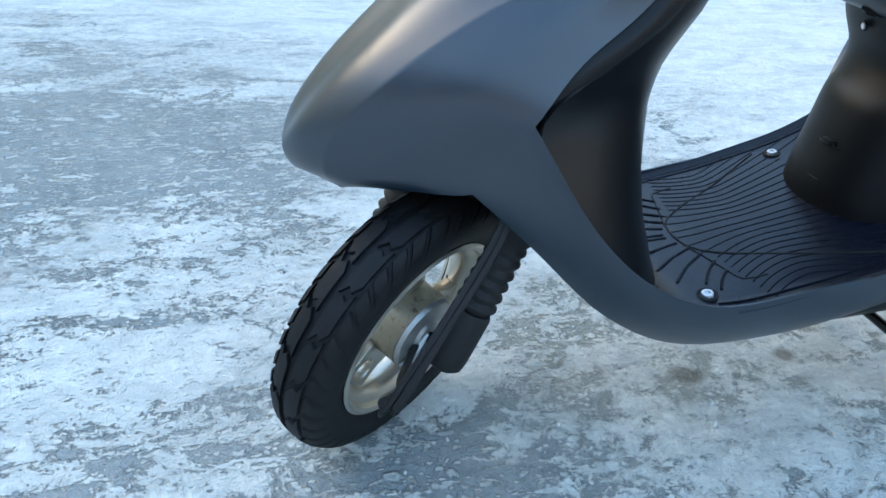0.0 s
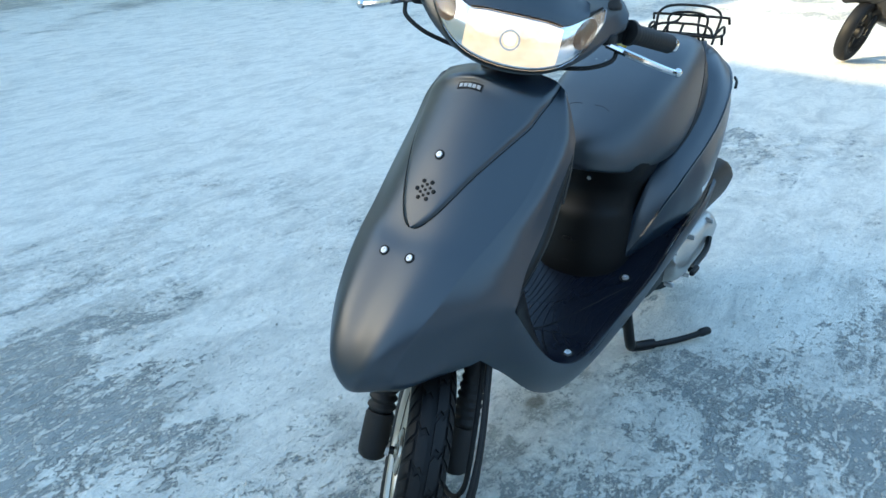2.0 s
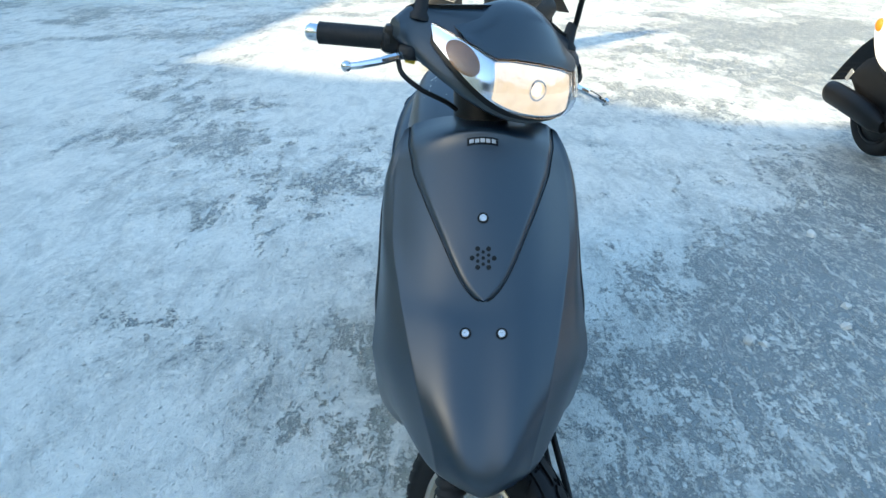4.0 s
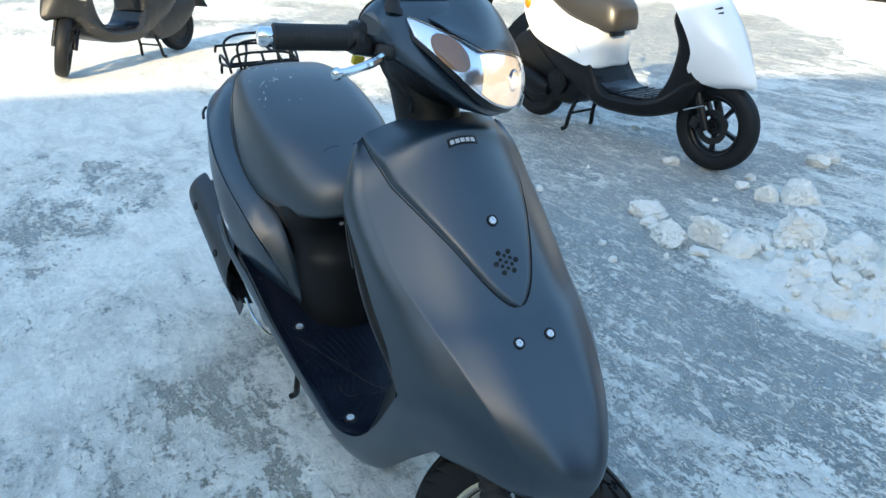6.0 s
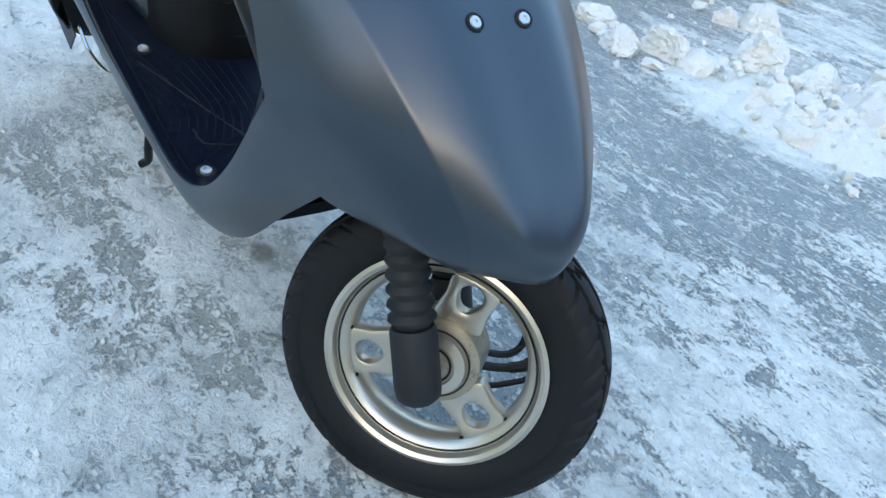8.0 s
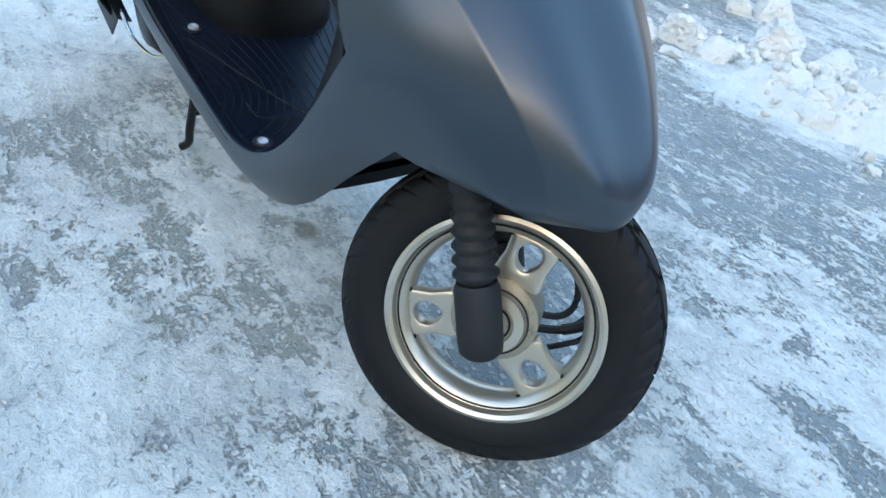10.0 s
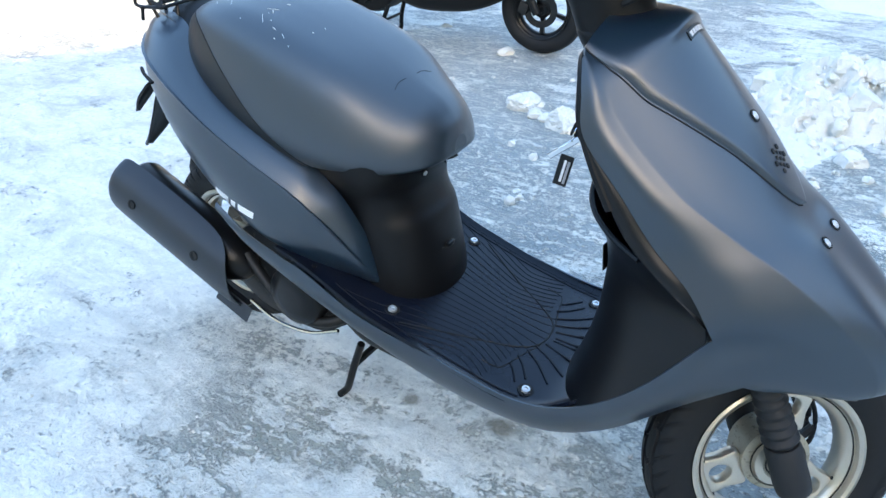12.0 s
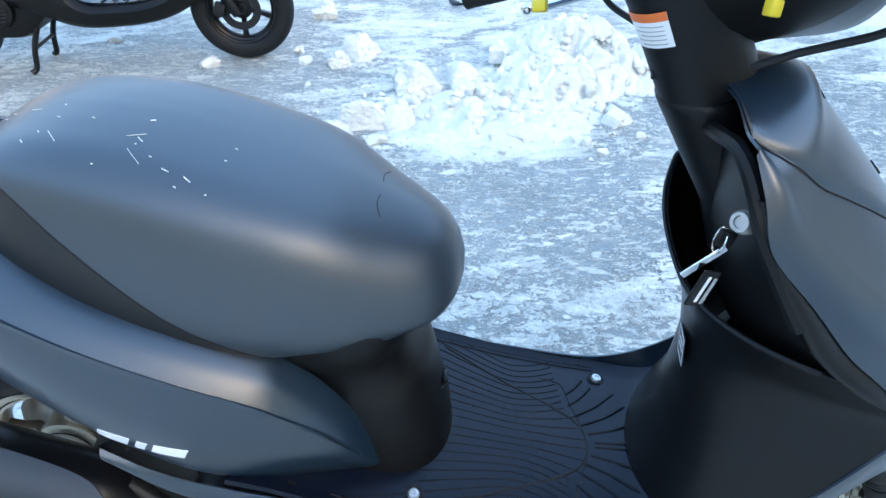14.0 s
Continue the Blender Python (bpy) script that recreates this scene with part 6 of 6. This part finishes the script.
            ob = part("wire" if bk else "basket", tube(loop, 0.0035, 6, smooth=False), M_WIRE, bk or root, "" if bk else "grey wire front basket", m=st)
            bk = bk or ob
        for k in range(28):
            q = k / 28 * 4
            e, f = int(q), q - int(q)
            cx, cy = ((-1 + 2 * f, -1), (1, -1 + 2 * f), (1 - 2 * f, 1), (-1, 1 - 2 * f))[e]
            part("wire", tube([(0.66 + 0.10 * cx, 0.13 * cy, 0.62), (0.66 + 0.13 * cx, 0.19 * cy, 0.86)], 0.0026, 5, smooth=False), M_WIRE, bk, m=st)
        for k in range(5):
            part("wire", tube([(0.57 + 0.045 * k, -0.13, 0.62), (0.57 + 0.045 * k, 0.13, 0.62)], 0.0026, 5, smooth=False), M_WIRE, bk, m=st)
    return root


def placed(front, ahead):
    """Origin and turn that set the front axle over a point of the ground."""
    a = math.atan2(ahead[1], ahead[0])
    return (front[0] - 0.60 * math.cos(a), front[1] - 0.60 * math.sin(a), 0.0), math.degrees(a)


at, turn = placed((-1.005, 2.405), (0.994, 0.108))
other_scooter("white_scooter", "white motor scooter with black lower body, parked on ice", at, turn, M_WHITE, M_WHITE, M_PLASTIC, M_SEAT2, M_GLOSS)
at, turn = placed((-4.74, -0.20), (0.66, -0.75))
other_scooter("dark_scooter", "dusty dark motor scooter with wire front basket in sunlight", at, turn, M_DARK2, M_DARK2, M_DARK2, M_BLUE, M_STEEL, steer=40, basket=True)


# ---- a car at the yard's far edge ----
def car(at, turn):
    root = tagged(empty("car", at, turn), "dark car parked on sunlit snow", "car")
    rings = []
    for x, w, lo, hi in ((2.15, 0.55, 0.45, 0.62), (2.05, 0.76, 0.30, 0.76), (1.5, 0.84, 0.24, 0.86), (0.7, 0.86, 0.24, 0.93), (-0.8, 0.86, 0.24, 0.95), (-1.7, 0.84, 0.26, 0.96), (-2.05, 0.76, 0.32, 0.88), (-2.15, 0.6, 0.45, 0.75)):
        rings.append([(x, -w * 0.9, lo), (x, -w, (lo + hi) / 2), (x, -w * 0.9, hi), (x, 0, hi + 0.03), (x, w * 0.9, hi), (x, w, (lo + hi) / 2), (x, w * 0.9, lo), (x, 0, lo)])
    body = part("body", loft(rings, 3, 2), M_CAR, root, "dark painted car body")
    cab = []
    for x, w, hi in ((0.95, 0.72, 0.94), (0.35, 0.62, 1.36), (-0.5, 0.62, 1.42), (-1.2, 0.62, 1.36), (-1.75, 0.70, 0.97)):
        cab.append([(x, -w - 0.08, 0.92), (x, -w, hi - 0.04), (x, 0, hi), (x, w, hi - 0.04), (x, w + 0.08, 0.92), (x, 0, 0.92)])
    part("cabin", loft(cab, 3, 2), M_GLOSS, root, "dark car cabin and glass")
    for x in (1.33, -1.30):
        for y in (-0.76, 0.76):
            w = part("wheel", lathe([(0, -0.09), (0.12, -0.085), (0.17, -0.10), (0.19, -0.06), (0.19, 0.06), (0.17, 0.10), (0, 0.09)], 32, "y"), M_ALLOY, root, "silver car wheel", m=pose(x, y, 0.30))
            part("tyre", lathe([(0.185, -0.09), (0.27, -0.10), (0.30, -0.07), (0.30, 0.07), (0.27, 0.10), (0.185, 0.09)], 40, "y", close=True), M_RUBBER, w, m=pose(x, y, 0.30))


car((-6.4, 11.25, 0.0), 8)


# ---- snow: broken lumps, a heap, crumbs, and the bank beyond the track ----
def lump(name, at, size, seed, turn=0.0, flat=0.7, sub=4):
    bm = bmesh.new()
    bmesh.ops.create_icosphere(bm, subdivisions=sub, radius=1.0)
    rnd = random.Random(seed)
    cuts = [(Vector((rnd.uniform(-1, 1), rnd.uniform(-1, 1), rnd.uniform(-0.3, 1))).normalized(), rnd.uniform(0.50, 0.86)) for _ in range(14)]
    for v in bm.verts:
        p = v.co.copy()
        for n, d in cuts:
            o = p.dot(n) - d
            if o > 0:
                p -= n * o * 0.96
        q = p * 1.7 + Vector((seed * 3.1, seed * 1.7, 0))
        p *= 1.12 + 0.16 * noise.fractal(q, 1.0, 2.0, 3) - 0.20 * abs(noise.fractal(q * 2.4, 0.9, 2.1, 3)) + 0.055 * noise.fractal(q * 8, 0.7, 2.2, 3)
        p.z = max(p.z * flat, -0.30)
        v.co = p * size
    ob = part(name, bm, M_SNOW, None, sharp=48)
    ob.matrix_world = pose(at[0], at[1], at[2] + 0.24 * size, 0, 0, turn)
    return ob


LUMPS = [
    (-0.235, 2.06, 0.105, 0.80), (-0.375, 1.71, 0.082, 0.85), (-0.455, 1.56, 0.070, 0.75), (-0.70, 1.68, 0.075, 0.60), (-0.585, 2.30, 0.055, 0.8), (-0.50, 2.42, 0.088, 0.85),
    (-1.165, 2.31, 0.046, 0.6), (-0.77, 2.97, 0.058, 0.75), (-0.74, 2.33, 0.034, 0.6), (-0.02, 2.10, 0.085, 0.6), (0.15, 1.93, 0.060, 0.6), (0.14, 1.80, 0.040, 0.7), (0.08, 1.79, 0.034, 0.7), (0.21, 1.83, 0.034, 0.7),
    (-0.80, 3.12, 0.045, 0.8), (-0.62, 1.60, 0.038, 0.5), (-0.55, 1.58, 0.035, 0.5), (-0.31, 1.56, 0.036, 0.5), (-0.80, 2.47, 0.030, 0.6), (-1.75, 2.62, 0.030, 0.6), (0.62, 2.12, 0.07, 0.6), (0.50, 2.05, 0.06, 0.6), (0.33, 2.42, 0.075, 0.7), (0.58, 2.42, 0.07, 0.7), (0.75, 2.25, 0.06, 0.6),
]
for k, (x, y, s, fl) in enumerate(LUMPS):
    ob = lump("snow_lump", (x, y, 0.0), s * 1.15, k + 1, 37 * k, fl, 5 if s > 0.05 else 4)
    tagged(ob, "large cracked lump of dirty snow on ice" if s > 0.07 else "small broken lump of hard snow on ice", "snow lump", "snow lumps beside the heap")


def heap_height(x, y):
    """The smooth body of the mound: a steep back and a trampled foot."""
    h = 0.0
    for cx, cy, rx, ry, t in ((0.38, 2.20, 0.32, 0.36, 0.15), (0.40, 2.28, 0.17, 0.16, 0.06), (0.66, 2.20, 0.26, 0.26, 0.06), (0.15, 1.82, 0.38, 0.28, 0.050), (0.20, 1.60, 0.40, 0.18, 0.014)):
        d = ((x - cx) / rx) ** 2 + ((y - cy) / ry) ** 2
        h += t * max(0.0, 1 - d) ** 0.85
    return h


def heap():
    n = 260
    xs, ys = np.linspace(-0.75, 1.25, n), np.linspace(1.30, 3.0, n)
    rows = []
    for x in xs:
        row = []
        for y in ys:
            h = heap_height(x, y)
            if h > 0:
                k = min(1, h / 0.06)
                h += k * (0.090 * (0.30 - abs(noise.fractal((x * 5, y * 5, 1.0), 0.9, 2.0, 4))) + 0.034 * (0.3 - abs(noise.fractal((x * 13, y * 13, 4.0), 0.7, 2.1, 5))))
            row.append((x, y, h - 0.012))
        rows.append(row)
    bm = bmesh.new()
    grid_into(bm, np.array(rows))
    ob = part("snow_mound", bm, M_SNOW, None, sharp=40)
    tagged(ob, "steep mound of shovelled white snow on the ice", "snow mound")


def heap_blocks():
    """Chunks of packed snow that lie on the mound's back and foot."""
    rnd = random.Random(44)
    for k in range(46):
        a, d = rnd.uniform(0, 6.283), rnd.random() ** 0.6
        if k < 30:
            x, y = 0.42 + 0.38 * d * math.cos(a), 2.18 + 0.30 * d * math.sin(a)
        else:
            x, y = 0.14 + 0.46 * d * math.cos(a), 1.80 + 0.26 * d * math.sin(a)
        size = 0.024 + 0.056 * rnd.random() ** 1.6
        z = heap_height(x, y)
        ob = lump("snow_chunk", (x, y, max(z - 0.5 * size, -0.1 * size)), size, 60 + k, rnd.uniform(0, 360), rnd.uniform(0.65, 0.95), 4)
        tagged(ob, "chunk of packed white snow on the mound", "snow chunk", "chunks on the snow mound")


heap()
heap_blocks()


def clods():
    """Broken clods on and round the heap, too many to count."""
    rnd = random.Random(21)
    bm = bmesh.new()
    for k in range(310):
        if k < 260:
            x, y = rnd.gauss(0.30, 0.34), rnd.gauss(2.02, 0.28)
        else:
            x, y = rnd.gauss(-0.35, 0.45), rnd.gauss(1.75, 0.35)
        s = 0.006 + 0.022 * rnd.random() ** 3
        z = heap_height(x, y)
        made = bmesh.ops.create_icosphere(bm, subdivisions=2, radius=s)["verts"]
        m = Euler((rnd.uniform(0, 6), rnd.uniform(0, 6), rnd.uniform(0, 6))).to_matrix()
        for v in made:
            p = v.co / s
            p *= 1 + 0.45 * noise.noise(p * 1.3 + Vector((k * 1.7, 0, 0)))
            p = m @ Vector((p.x, p.y * 0.8, p.z * 0.65))
            v.co = Vector((x, y, z + 0.15 * s)) + p * s
    tagged(part("snow_clods", bm, M_SNOW, None, sharp=35), "broken clods of snow strewn round the heap", "snow clods", kind="stuff")


clods()


def crumbs():
    """Loose ice crumbs scattered over the yard."""
    rnd = random.Random(11)
    verts, faces = [], []
    for k in range(3500):
        if k < 1500:
            x, y = rnd.gauss(0.2, 0.9), rnd.gauss(0.0, 0.9)
        elif k < 2600:
            x, y = rnd.gauss(-0.2, 0.8), rnd.gauss(1.9, 0.5)
        else:
            x, y = rnd.gauss(0.25, 0.55), rnd.gauss(1.1, 0.32)
        s = 0.0022 + 0.0055 * rnd.random() ** 4
        z = noise.fractal((x * 1.7, y * 1.7, 0.0), 1.0, 2.0, 3) * 0.006
        c = Vector((x, y, z + s * 0.2))
        m = Euler((rnd.uniform(0, 6), rnd.uniform(0, 6), rnd.uniform(0, 6))).to_matrix()
        i = len(verts)
        for p in ((1, 0, 0), (-1, 0, 0), (0, 0.8, 0), (0, -0.8, 0), (0, 0, 0.6), (0, 0, -0.6)):
            verts.append(c + m @ (Vector(p) * s * rnd.uniform(0.7, 1.3)))
        for a, b, d in ((0, 2, 4), (2, 1, 4), (1, 3, 4), (3, 0, 4), (2, 0, 5), (1, 2, 5), (3, 1, 5), (0, 3, 5)):
            faces.append((i + a, i + b, i + d))
    me = bpy.data.meshes.new("ice_crumbs")
    me.from_pydata(verts, [], faces)
    me.materials.append(M_SNOW)
    tagged(new("ice_crumbs", me), "loose crumbs of ice scattered on the ground", "ice crumbs", kind="stuff")


crumbs()


def bank():
    """Untrodden snow beyond the track."""
    a, b = Vector((-7.4, 10.1, 0)), Vector((-0.6, 4.65, 0))
    d = (b - a).normalized()
    n = Vector((-d.y, d.x, 0))
    if n.y < 0:
        n = -n
    rows = []
    for s in np.linspace(-9, 16, 80):
        row = []
        for w in (0, 0.12, 0.3, 0.7, 1.4, 3, 6, 12, 24, 45):
            p = a + d * s + n * (w + 0.35 * noise.fractal((s * 0.9, 2.0, 0.0), 1.0, 2.0, 3))
            h = -0.02 + 0.10 * min(1, w / 0.4) + 0.05 * noise.fractal((p.x * 1.3, p.y * 1.3, 5.0), 1.0, 2.0, 3) * min(1, w / 0.3)
            row.append((p.x, p.y, h))
        rows.append(row)
    bm = bmesh.new()
    grid_into(bm, np.array(rows))
    tagged(part("snow_bank", bm, M_SNOW, None, sharp=0), "bright untrodden snow bank beyond the icy track", "snow bank", kind="structure")


bank()
